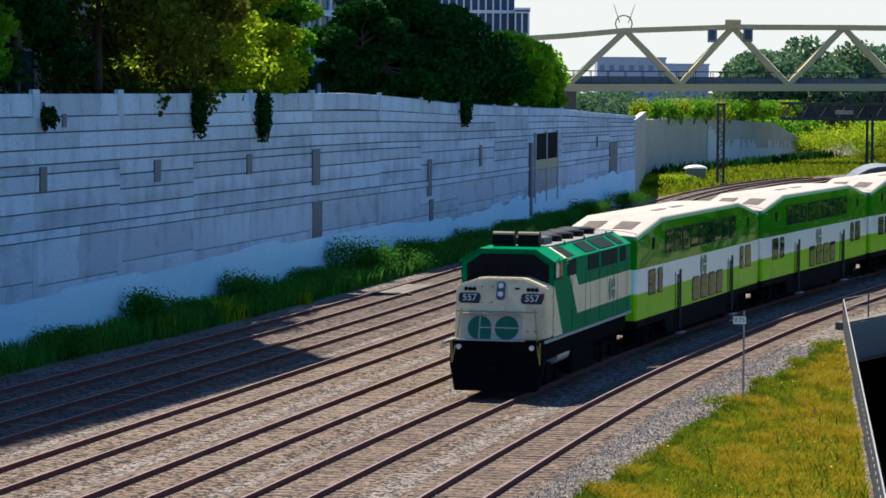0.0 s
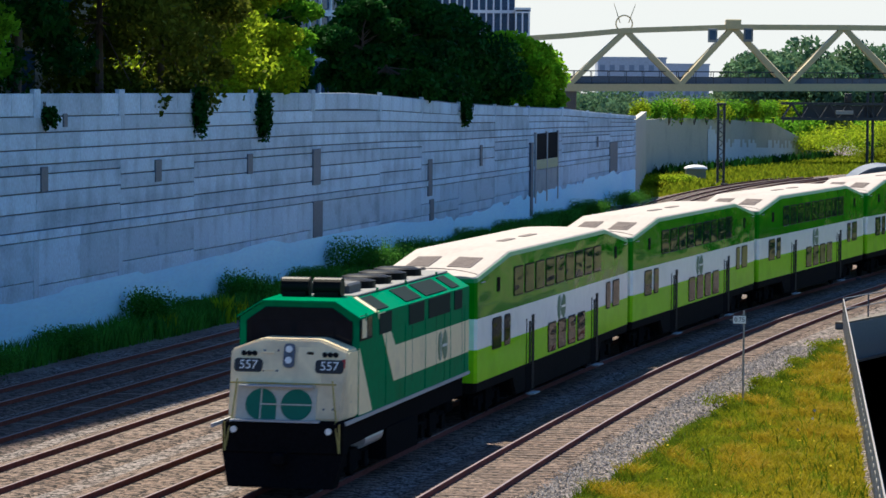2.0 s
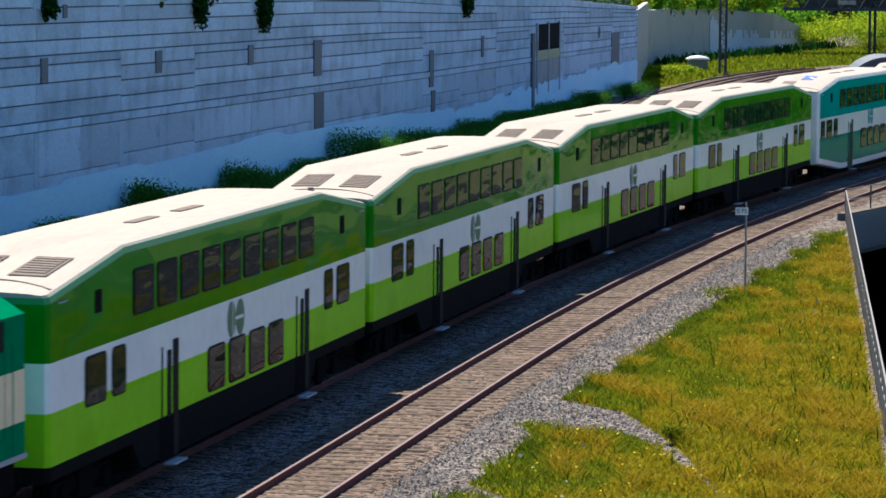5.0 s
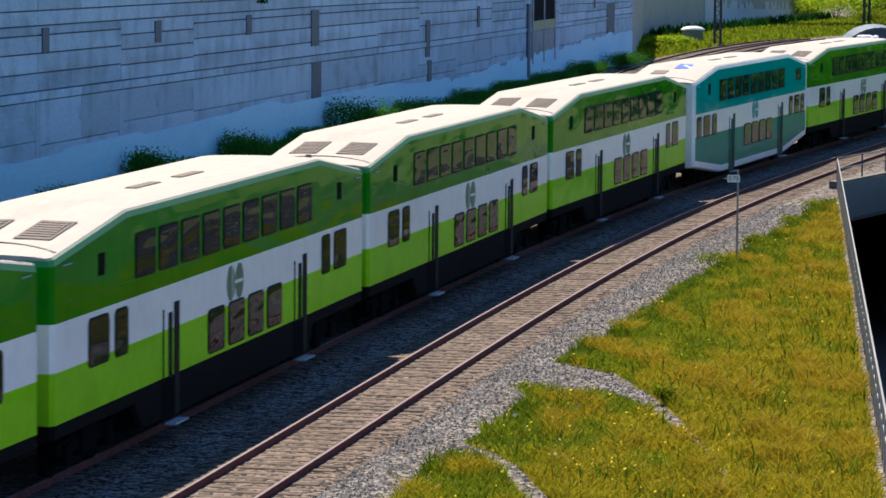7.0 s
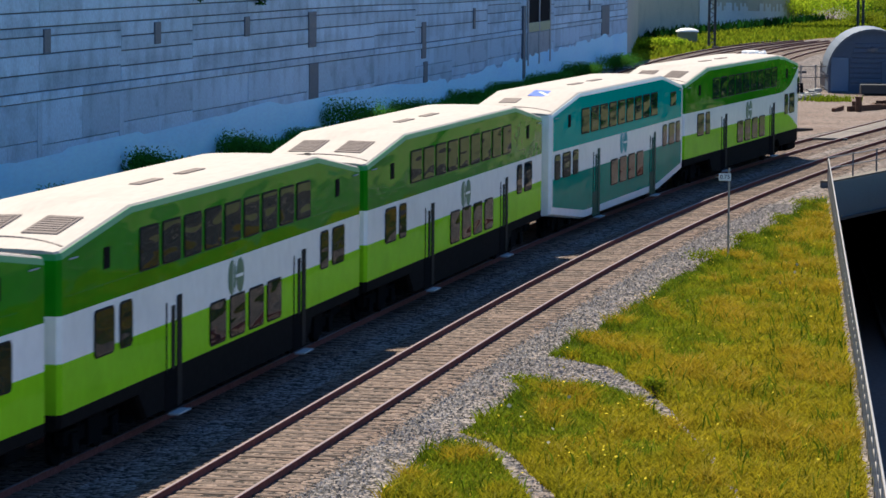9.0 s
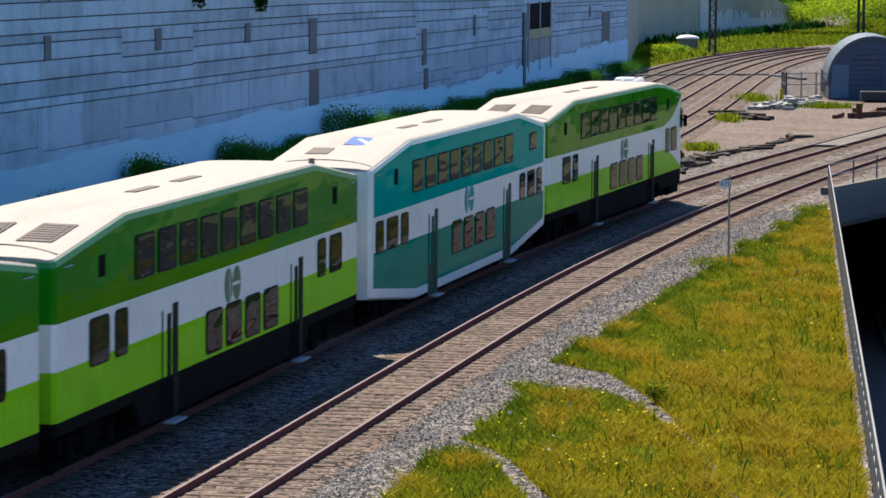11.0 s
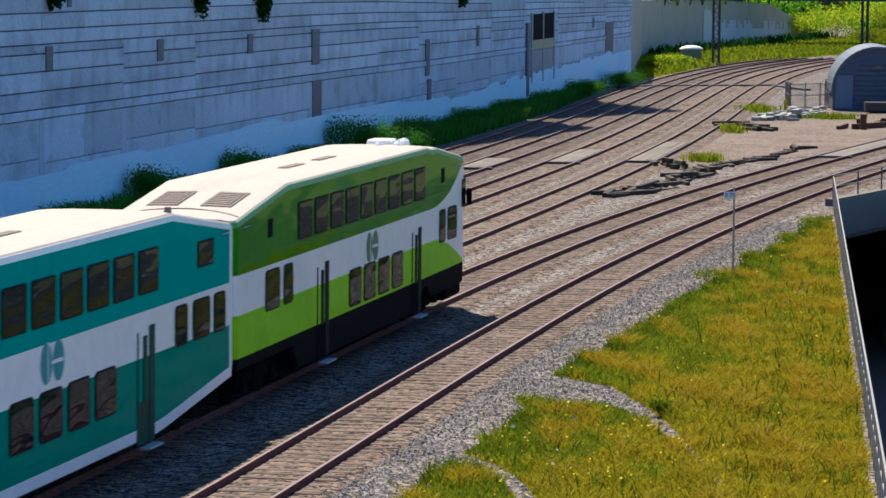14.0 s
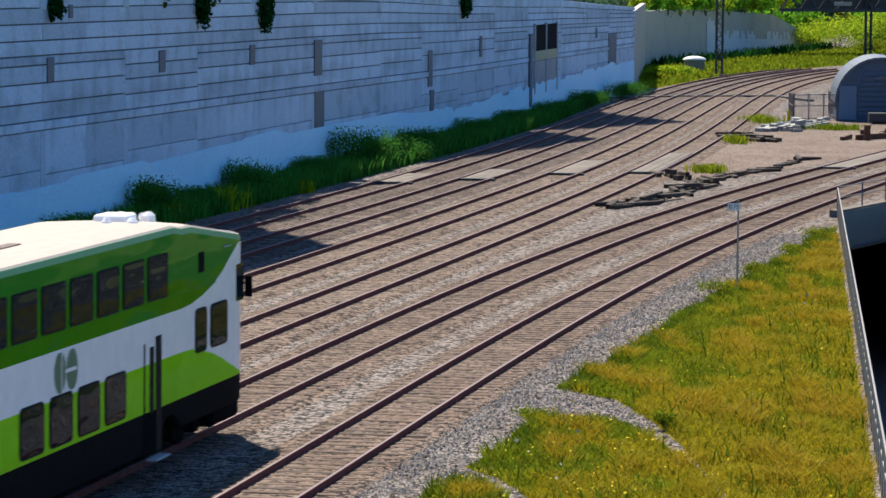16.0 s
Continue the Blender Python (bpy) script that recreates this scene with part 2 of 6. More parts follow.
M_straw = leaf_material("straw_grass", (0.315, 0.235, 0.005), (0.26, 0.21, 0.004), 0.4, 0.3, 0.2)
M_green_grass = leaf_material("green_grass", (0.155, 0.195, 0.003), (0.24, 0.235, 0.003), 0.45, 0.5, 0.28)
M_verge = leaf_material("verge_grass", (0.15, 0.205, 0.005), (0.22, 0.24, 0.005), 0.5, 0.3, 0.2)
M_lush = leaf_material("lush_grass", (0.080, 0.125, 0.003), (0.14, 0.18, 0.004), 0.4, 0.6, 0.3)
M_bank = paint("rough_bank_grass", (0.075, 0.095, 0.018), 0.35, 0.95, 0.12, 2.5, 0.4, second=(0.15, 0.135, 0.06), patch=0.45)
M_flower = paint("yellow_flowers", (0.50, 0.40, 0.012), 0.25, 0.7, 2, 9, island=0.3, spec=0.02)
M_pale_flower = paint("pale_flowers", (0.335, 0.315, 0.183), 0.2, 0.7, 2, 9, island=0.3)
M_shade_weeds = leaf_material("shaded_weeds", (0.075, 0.20, 0.022), (0.05, 0.145, 0.016), 0.35, 0.6)
# Sun and shade on the trees are partly put into these leaf tones.
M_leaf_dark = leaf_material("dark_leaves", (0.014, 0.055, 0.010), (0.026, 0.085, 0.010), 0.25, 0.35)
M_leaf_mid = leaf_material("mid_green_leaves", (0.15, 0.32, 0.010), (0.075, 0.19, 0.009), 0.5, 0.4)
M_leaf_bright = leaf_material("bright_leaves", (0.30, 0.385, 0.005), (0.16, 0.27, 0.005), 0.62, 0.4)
# Raised green: paints sunlight on trees standing in the towers' shadow.
M_leaf_sunlit = leaf_material("sunlit_green_leaves", (0.25, 0.45, 0.008), (0.14, 0.31, 0.008), 0.6, 0.4)
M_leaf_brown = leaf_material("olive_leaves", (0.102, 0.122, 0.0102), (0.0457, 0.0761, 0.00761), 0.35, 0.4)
M_bark = paint("bark", (0.085, 0.065, 0.05), 0.3, 0.95, 2, 14, 0.6, stretch=(1, 1, 0.3))
# Bluish, paler green: distance haze is mixed into the leaf colour.
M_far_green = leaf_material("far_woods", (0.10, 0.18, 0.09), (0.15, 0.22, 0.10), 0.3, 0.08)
M_beige = paint("beige_wall_paint", (0.42, 0.405, 0.34), 0.08, 0.85, 0.3, 5, second=(0.34, 0.335, 0.29), patch=0.3)
M_graffiti = paint("grey_white_wall_paint", (0.60, 0.62, 0.64), 0.08, 0.8, 0.4, 4)
M_hut = paint("blue_grey_cladding", (0.0608, 0.0894, 0.15), 0.10, 0.55, 0.5, 6, second=(0.0429, 0.0715, 0.129), patch=0.3)
M_huttrim = paint("pale_hut_roof", (0.107, 0.127, 0.162), 0.1, 0.5, 0.5, 6)
M_oldwood = paint("weathered_timber", (0.0482, 0.0366, 0.0294), 0.4, 0.95, 1.2, 10, 0.5, island=-0.4)
M_greyjunk = paint("grey_scrap", (0.26, 0.26, 0.25), 0.3, 0.8, 1.2, 10, island=-0.35)
M_rust = paint("rusty_steel", (0.0812, 0.0381, 0.0203), 0.35, 0.85, 2, 10)
M_board = paint("crossing_board", (0.143, 0.122, 0.104), 0.2, 0.9, 0.8, 10, 0.3, island=-0.15)
M_white = paint("white_enamel", (0.78, 0.78, 0.76), 0.05, 0.4, 1, 8)
M_black = paint("black_letters", (0.02, 0.02, 0.022), 0.1, 0.6)
M_tower_frame = paint("pale_mullion", (0.74, 0.77, 0.82), 0.08, 0.6, 0.4, 3)
M_tower_glass = glass_material("tower_glass", (0.05, 0.085, 0.15), 0.12, 0.05)
M_brick = paint("house_wall", (0.30, 0.22, 0.17), 0.2, 0.9)
M_shingle = paint("house_roof", (0.05, 0.036, 0.03), 0.25, 0.9)


# ---- ground, with the cutting on the camera's right ----
GROUND = -0.20
COP_A, COP_B = Vector((4.79, 30.0)), Vector((16.05, 144.3))
GIRD_C = Vector((24.5, 163.0))


def coping_at(y):
    return COP_A.x + (COP_B.x - COP_A.x) * (y - COP_A.y) / (COP_B.y - COP_A.y)


def sheet(name, pts, z, material, label, kind="structure"):
    bm = bmesh.new()
    vs = [bm.verts.new((x, y, z)) for x, y in pts]
    f = bm.faces.new(vs)
    bmesh.ops.triangulate(bm, faces=[f])
    ob = part(name, bm, material, None, label)
    return tagged(ob, kind=kind)


def ground():
    bm = bmesh.new()
    polys = [
        [(-600, -200), (coping_at(-200), -200), tuple(COP_B), (-600, 144.3)],
        [(-600, 144.3), tuple(COP_B), tuple(GIRD_C), (24.5, 1900), (-600, 1900)],
        [tuple(GIRD_C), (600, 163.0), (600, 1900), (24.5, 1900)],
    ]
    for p in polys:
        bm.faces.new([bm.verts.new((x, y, GROUND)) for x, y in p])
    bmesh.ops.remove_doubles(bm, verts=bm.verts[:], dist=0.001)
    tagged(part("ground", bm, M_ballast, None, "grey-brown crushed stone ballast ground between tracks"), kind="structure")


ground()
# Out-of-view grass sheets, added to keep the coaches' reflections dark and green.
sheet("far_bank", [(coping_at(-200) + 14, -200), (600, -200), (600, 163.0), tuple(GIRD_C)], GROUND, M_bank, "unseen dull green grass added for reflections beyond the cutting")
sheet("far_bank", [(26.5, 163.0), (600, 163.0), (600, 1800), (245, 1800), (105, 800), (50, 345)], GROUND + 0.005, M_bank, "unseen dull green grass added for reflections beyond the yard")
sheet("dirt_yard", [(9.5, 172), (14, 170), (22, 190), (27, 204), (34, 215), (34, 240), (26, 236), (21, 222), (15.5, 205), (12.5, 192)],
      GROUND + 0.008, M_dirt, "pale packed dirt yard beside the tracks")


def cutting():
    """Deep railway cutting under the near line, with retaining walls and a lower track."""
    a, b = coping_at(-200), COP_B
    bm = bmesh.new()
    for (x0, y0), (x1, y1) in (((a, -200), tuple(b)), ((a + 14, -200), tuple(GIRD_C)), (tuple(b), (37.0, 345)), (tuple(GIRD_C), (54.0, 345))):
        bm.faces.new([bm.verts.new(p) for p in ((x0, y0, GROUND), (x1, y1, GROUND), (x1, y1, -8.2), (x0, y0, -8.2))])
    tagged(part("retaining_wall", bm, M_trench, None, "concrete retaining walls of the railway cutting in a shade-dark colour"), kind="structure")
    bm = bmesh.new()
    bm.faces.new([bm.verts.new(p) for p in ((a - 1, -200, -8), (a + 16, -200, -8), (56, 345, -8), (35, 345, -8))])
    tagged(part("cutting_floor", bm, M_trench, None, "floor of the railway cutting in a shade-dark colour"), kind="structure")
    bm = bmesh.new()
    bm.faces.new([bm.verts.new(p) for p in ((35, 345, -8), (56, 345, -8), (56, 345, GROUND), (35, 345, GROUND))])
    tagged(part("cutting_end", bm, M_trench, None, "far end of the railway cutting in a shade-dark colour"), kind="structure")
    track = thing("lower_track", "steel rails of the lower track in the cutting", "track", kind="structure")
    for x0 in (17.9, 19.3):
        path = [(x0 + 0.085 * (y - 130), y, -7.7, math.atan(0.085)) for y in (60, 130, 200, 300)]
        bm = bmesh.new()
        sweep(bm, path, [(-0.07, -0.3), (0.07, -0.3), (0.07, 0.0), (-0.07, 0.0)])
        part("rail", bm, M_galv, track)


cutting()


# ---- tracks ----
def track(f, y0, y1, label, ties_as_parts):
    t = thing("track", label, "railway track", "railway tracks", "structure")
    for o in (-0.755, 0.755):
        bm = bmesh.new()
        path = run(f, y0, y1, 3.0)
        sweep(bm, path, [(o - 0.075, -0.185), (o + 0.075, -0.185), (o + 0.022, -0.15), (o + 0.022, -0.05), (o + 0.038, -0.035), (o + 0.038, -0.006),
                         (o - 0.038, -0.006), (o - 0.038, -0.035), (o - 0.022, -0.05), (o - 0.022, -0.15)])
        r = part("rail", bm, M_rail, t)
        bm = bmesh.new()
        sweep(bm, path, [(o - 0.034, -0.006), (o + 0.034, -0.006), (o + 0.028, 0.0), (o - 0.028, 0.0)])
        part("rail_head", bm, M_railtop, r, "worn shiny steel running surface")
    return t


def sleepers(t, f, y0, y1, singly):
    base = rounded(-1.3, 1.3, -0.115, 0.115, -0.33, -0.155, 0.012, 1)
    me = finish("sleeper", base, M_tie)
    y, s = y0, 0
    verts, faces = [], []
    co = [v.co.copy() for v in me.vertices]
    fc = [tuple(p.vertices) for p in me.polygons]
    while y < y1:
        h = math.atan2(f(y + 0.5) - f(y - 0.5), 1.0)
        m = pose(f(y) + random.uniform(-0.04, 0.04), y, random.uniform(-0.012, 0.008) + (0.016 if singly else 0.010), 0, 0, -math.degrees(h) + random.uniform(-0.8, 0.8))
        if singly:
            ob = new("sleeper", me)
            ob.parent, ob.matrix_basis = t, m
        else:
            n = len(verts)
            verts += [tuple(m @ c) for c in co]
            faces += [tuple(i + n for i in p) for p in fc]
        y += 0.58 * math.cos(h)
    if not singly:
        mesh = bpy.data.meshes.new("sleepers")
        mesh.from_pydata(verts, [], faces)
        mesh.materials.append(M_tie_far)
        ob = tagged(new("sleepers", mesh), "weathered brown wooden sleepers in ballast", kind="stuff")
        ob.parent = t


TRACK_OBS = []
for k, f in enumerate(TRACKS):
    y0, y1 = ((60, 350), (60, 350), (60, 350), (60, 350), (20, 230), (20, 230))[k]
    t = track(f, y0, y1, "pair of rusty steel rails on wooden sleepers" if k < 4 else "busy pair of steel rails with polished heads on wooden sleepers", k >= 4)
    TRACK_OBS.append((t, f, y0, y1, k))
    bm = bmesh.new()
    up = -0.138 - 0.003 * k
    sweep(bm, run(f, y0, y1, 3.0), [(-1.75, GROUND - 0.02), (1.75, GROUND - 0.02), (1.42, up - 0.02), (1.2, up), (-1.2, up), (-1.42, up - 0.02)])
    part("ballast_bed", bm, M_bed if k > 1 else M_old_bed, t, "rust-brown crushed stone between the rails")


def crossing():
    """Light boards laid between the rails for maintenance vehicles."""
    c = thing("board_crossing", "pale weathered boards laid between rails as crossing", "crossing", kind="structure")
    for k, ya, yb in ((0, 163, 169.5), (1, 166, 173.5), (2, 171, 182), (3, 172.5, 190), (4, 178, 196)):
        f = TRACKS[k]
        for o in (-0.42, 0.0, 0.42):
            n = 3
            for i in range(n):
                a, b = ya + (yb - ya) * i / n, ya + (yb - ya) * (i + 1) / n
                bm = bmesh.new()
                sweep(bm, run(lambda y: f(y) + o, a + 0.03, b - 0.03, 2.0), [(-0.19, -0.16), (0.19, -0.16), (0.19, -0.02 - 0.02 * random.random()), (-0.19, -0.03)])
                part("board", bm, M_board, c)
        bm = bmesh.new()
        box(bm, -0.95, 0.95, -0.16, 0.16, -0.19, -0.03, 0, pose(f(ya), ya - 0.2, 0, 0, 0, -12))
        part("end_ramp", bm, M_darksteel, c)


crossing()


def cable_duct():
    bm = bmesh.new()
    for x0, y0, x1, y1 in ((8.6, 268.0, 17.9, 274.9), (17.9, 274.9, 25.8, 276.7), (25.8, 276.7, 27.6, 268.4)):
        d = Vector((x1 - x0, y1 - y0))
        box(bm, -0.1, d.length + 0.1, -0.3, 0.3, GROUND, GROUND + 0.16, 0, pose(x0, y0, 0, 0, 0, math.degrees(math.atan2(d.y, d.x))))
    part("cable_duct", bm, M_darksteel, thing("cable_trough", "dark cable trough crossing under the yard tracks", "cable trough", kind="structure"))


cable_duct()


# ---- the tall retaining wall of precast panels ----
WALL_TILT = math.degrees(math.atan2(1.0, 0.19))
WALL_LEN = math.hypot(1, 0.19)
TOPS = ((80, 9.35), (180, 9.30), (190, 9.10), (198, 8.90), (207, 8.62), (232, 8.16), (249, 7.92), (262, 7.55), (285, 7.0))


def wall_top(y):
    return float(np.interp(y, [a for a, b in TOPS], [b for a, b in TOPS]))


def wall_pose(y, z=0, out=0.0):
    """A frame on the wall's face: x along the wall away from the camera, y into the wall."""
    return pose(wall_x(y), y, z, 0, 0, WALL_TILT) @ pose(0, -out, 0)


def on_wall(name, y0, y1, z0, z1, out, material, parent, bevel=0.012, label=""):
    l = (y1 - y0) * WALL_LEN
    bm = boxed(0, l, -out, 0.12, 0, z1 - z0)
    if bevel:
        bmesh.ops.bevel(bm, geom=bm.edges[:], offset=bevel, segments=1, affect="EDGES")
    ob = part(name, bm, material, parent, label)
    ob.matrix_basis = wall_pose(y0, z0)
    return ob


def course(z, y):
    """Height of a joint that stands at z near the wall's low-numbered end; the courses sink a little along the wall."""
    return z - (9.35 - wall_top(y)) * (z / 9.35) ** 3 - 0.0035 * (min(y, 200) - 124) * min(1.0, z / 4)


def wall_panel(name, y0, y1, z0, z1, out, material, parent, gap):
    """A precast panel between two sinking courses, its outer edges chamfered."""
    l = (y1 - y0) * WALL_LEN
    c = 0.012
    bm = bmesh.new()
    ring = []
    for inset, depth in ((0.0, 0.12), (0.0, -out + c), (c, -out)):
        ring.append([bm.verts.new(p) for p in ((inset, depth, course(z0, y0) + gap + inset), (l - inset, depth, course(z0, y1) + gap + inset),
                                               (l - inset, depth, course(z1, y1) - gap - inset), (inset, depth, course(z1, y0) - gap - inset))])
    for r0, r1 in zip(ring, ring[1:]):
        for i in range(4):
            bm.faces.new((r0[i], r0[(i + 1) % 4], r1[(i + 1) % 4], r1[i]))
    bm.faces.new(ring[-1])
    bm.faces.new(ring[0][::-1])
    ob = part(name, bm, material, parent)
    ob.matrix_basis = wall_pose(y0)
    return ob


PILASTERS = (93.5, 105.0, 116.5, 127.9, 138.6, 149.5, 159.2, 171.2, 186.8, 197.9, 209.0, 221.0, 233.6, 247.5, 259.5, 271.0, 284.2)


def big_wall():
    wall = thing("wall_west", "tall weathered grey precast concrete panel retaining wall", "retaining wall", kind="structure")
    bm = bmesh.new()
    ys = [80] + [a for a, b in TOPS[1:]]
    for a, b in zip(ys, ys[1:]):
        m = wall_pose(a)
        l = (b - a) * WALL_LEN
        z0, z1 = wall_top(a) - 0.25, wall_top(b) - 0.25
        v = [bm.verts.new(m @ Vector(p)) for p in ((0, 0.1, -0.5), (l, 0.1, -0.5), (l, 0.1, z1), (0, 0.1, z0), (0, 0.6, -0.5), (l, 0.6, -0.5), (l, 0.6, z1), (0, 0.6, z0))]
        for f in ((0, 1, 2, 3), (5, 4, 7, 6), (3, 2, 6, 7), (0, 3, 7, 4), (1, 5, 6, 2)):
            bm.faces.new([v[i] for i in f])
    part("backing", bm, M_backing, wall)
    rnd = random.Random(4)
    edges = (80,) + PILASTERS + (285.4,)
    for a, b in zip(edges, edges[1:]):
        # joints that run through from bay to bay, and others that differ in each bay
        rows = [-0.35, 0.45]
        z = 0.45
        while z < 3.1:
            z += rnd.choice((0.62, 0.70, 0.80, 1.05))
            rows.append(min(z, 3.95))
        rows[-1] = 3.95
        rows.append(4.31)
        gaps = rnd.choice(((0.72, 1.42, 2.04), (0.66, 1.38, 2.04), (0.95, 1.70), (0.60, 1.22, 1.80)))
        rows += [4.31 + g for g in gaps] + [6.70, 7.25]
        if rnd.random() < 0.75:
            rows.append(7.86)
        rows.append(8.45)
        for lo, hi in zip(rows, rows[1:]):
            n = 1
            if lo == 3.95:
                n = 2
            elif hi <= 3.95 and b - a > 6 and rnd.random() < 0.45:
                n = rnd.choice((2, 3, 4))
            elif rnd.random() < 0.15:
                n = 2
            out = 0.06 if lo == 3.95 else rnd.uniform(0.0, 0.022)
            for i in range(n):
                c, d = a + (b - a) * i / n, a + (b - a) * (i + 1) / n
                wall_panel("ledge_beam" if lo == 3.95 else "panel", c + 0.012, d - 0.012, lo, hi, out, M_panel, wall, 0.026 if lo > 3.9 else 0.014)
        n = max(2, round((b - a) / 2.7))
        for i in range(n):
            c, d = a + (b - a) * i / n, a + (b - a) * (i + 1) / n
            wall_panel("parapet_panel", c + 0.02, d - 0.02, 8.45, 9.31, 0.01 + rnd.uniform(0, 0.015), M_panel, wall, 0.02)
    for y in PILASTERS[:-1]:
        w = 0.75 if y in (127.9, 138.6, 171.2, 247.5) else 0.4
        wall_panel("pilaster", y - w / 2, y + w / 2, 8.40, 9.45, 0.05, M_panel, wall, 0.0)
        if w > 0.5:
            wall_panel("pilaster_foot", y - w / 2.5, y + w / 2.5, -0.3, 3.93, 0.03, M_panel, wall, 0.0)
    # steel plates over old tie heads, and a maintenance opening
    for y0, y1, z0, z1 in ((128.35, 129.15, 5.67, 6.59), (143.4, 144.3, 5.6, 6.5), (158.45, 159.35, 5.5, 6.4), (171.2, 172.8, 4.6, 6.36),
                           (171.3, 173.3, 1.95, 3.83), (199.6, 200.8, 3.1, 5.2), (200.2, 201.3, 0.7, 2.9), (215.8, 216.5, 4.4, 5.7), (270.6, 274.7, 2.5, 4.85), (263.9, 264.6, 4.6, 5.4),
                           (131.0, 131.5, 8.0, 8.5)):
        on_wall("cover_plate", y0, y1, z0, z1, 0.07, M_plate, wall, 0.02, "dark grey steel cover plate")
    # No real recess: a proud black box paints the bay's inner shade.
    win = on_wall("equipment_bay", 235.9, 245.4, 4.3, 6.05, 0.09, paint("bay_shadow_black", (0.012, 0.012, 0.014), 0.2, 0.9, spec=0.05), wall, 0.02, "black panel painting the shade of an equipment bay in the wall")
    for y in (235.8, 240.4, 245.1):
        on_wall("bay_frame", y, y + 0.35, 1.4, 6.15, 0.14, M_pilaster, wall)
    on_wall("bay_sill", 235.9, 245.4, 3.65, 4.28, 0.12, paint("ochre_sill", (0.36, 0.36, 0.20), 0.2), wall)
    on_wall("bay_panel", 236.2, 245.1, 1.45, 3.6, 0.08, M_pilaster, wall)
    on_wall("downpipe", 233.8, 234.7, 0.6, 5.5, 0.16, M_plate, wall)
    # whitewashed foot, with an uneven upper edge
    bm = bmesh.new()
    ys = np.arange(84, 285.2, 0.8)
    zs = np.interp(ys, (84, 124, 150, 163, 166, 172, 190, 197, 207, 226, 249, 281), (1.9, 1.9, 2.1, 2.35, 2.05, 2.05, 2.02, 1.75, 1.6, 1.9, 2.15, 2.5))
    low = [bm.verts.new(wall_pose(float(y), -0.3, 0.095) @ Vector()) for y in ys]
    top = []
    step = 0.0
    for y, z in zip(ys, zs):
        if rnd.random() < (0.16 if y < 200 else 0.55):
            step = rnd.uniform(-0.10, 0.10) if y < 200 else rnd.uniform(-0.22, 0.22)
        top.append(bm.verts.new(wall_pose(float(y), float(z) + step, 0.095) @ Vector()))
    for i in range(len(ys) - 1):
        bm.faces.new((low[i], low[i + 1], top[i + 1], top[i]))
    part("whitewash_coat", bm, M_whitewash, wall, "whitewashed foot of the wall")
    # high ground behind
    bm = bmesh.new()
    a = [(wall_x(80) - 0.5, 80), (wall_x(285) - 0.5, 285), (13, 310), (-40, 470), (-560, 470), (-560, 80)]
    z = [8.8, 6.6, 6.0, 7.0, 8.6, 8.8]
    f = bm.faces.new([bm.verts.new((x, y, h)) for (x, y), h in zip(a, z)])
    bmesh.ops.triangulate(bm, faces=[f])
    tagged(part("upper_ground", bm, M_upper, None, "shaded soil terrace behind the tall wall"), kind="structure")
    # wall's return towards the lower wall
    bm = boxed(0, 62, -0.0, 0.5, -0.5, 6.4)
    ob = tagged(part("wall_return", bm, M_beige, None, "plain beige concrete wall beyond the panel wall"), kind="structure")
    ob.matrix_basis = pose(wall_x(285.2), 285.4, 0, 0, 0, 86)


big_wall()


def back_wall():
    """Lower beige wall beyond, following the curve of the yard, with a light painted strip."""
    wall = thing("wall_north", "low beige concrete wall with pale painted strip", "retaining wall", kind="structure")
    pts = [(18.4, 346, 5.55), (24.0, 372, 5.5), (30.5, 393, 5.1), (38.0, 414, 4.4), (41.5, 424, 2.9), (44.5, 431, 1.2)]
    for (x0, y0, z0), (x1, y1, z1) in zip(pts, pts[1:]):
        d = Vector((x1 - x0, y1 - y0))
        m = pose(x0, y0, 0, 0, 0, math.degrees(math.atan2(d.y, d.x)))
        bm = bmesh.new()
        v = [bm.verts.new(m @ Vector(p)) for p in ((0, 0, -0.5), (d.length, 0, -0.5), (d.length, 0, z1), (0, 0, z0), (0, 0.5, -0.5), (d.length, 0.5, -0.5), (d.length, 0.5, z1), (0, 0.5, z0))]
        for f in ((0, 1, 2, 3), (5, 4, 7, 6), (3, 2, 6, 7), (0, 3, 7, 4), (1, 5, 6, 2)):
            bm.faces.new([v[i] for i in f])
        part("wall_section", bm, M_beige, wall)
    rnd = random.Random(9)
    bm = bmesh.new()
    n = 46
    for i in range(n):
        y = 385 + (424 - 385) * i / n
        y2 = 385 + (424 - 385) * (i + 1) / n
        x, x2 = np.interp((y, y2), [p[1] for p in pts], [p[0] for p in pts])
        h = (3.6 if i < 6 else 2.2) + rnd.choice((0, 0.5, 0.9)) - 0.02 * i
        bm.faces.new([bm.verts.new(p) for p in ((x + 0.05, y - 0.05, -0.3), (x2 + 0.05, y2 - 0.05, -0.3), (x2 + 0.05, y2 - 0.05, h), (x + 0.05, y - 0.05, h))])
    part("painted_strip", bm, M_graffiti, wall, "uneven pale grey painted strip")


back_wall()
# ---- the train ----
M_dgreen = waved(paint("dark_green_paint", (0.042, 0.225, 0.004), 0.06, 0.05, 0.3, 3, spec=0.042, second=(0.036, 0.19, 0.004), patch=0.2), 0.40, 1.1, (0.5, 1, 1.6))
M_lgreen = waved(paint("lime_green_paint", (0.33, 0.66, 0.002), 0.05, 0.10, 0.3, 3, spec=0.010, second=(0.27, 0.56, 0.002), patch=0.3), 0.2, 1.3, (0.6, 1, 1.6))
M_cwhite = paint("white_coach_paint", (0.92, 0.925, 0.93), 0.04, 0.22, 0.3, 3, spec=0.4, second=(0.84, 0.85, 0.86), patch=0.2)
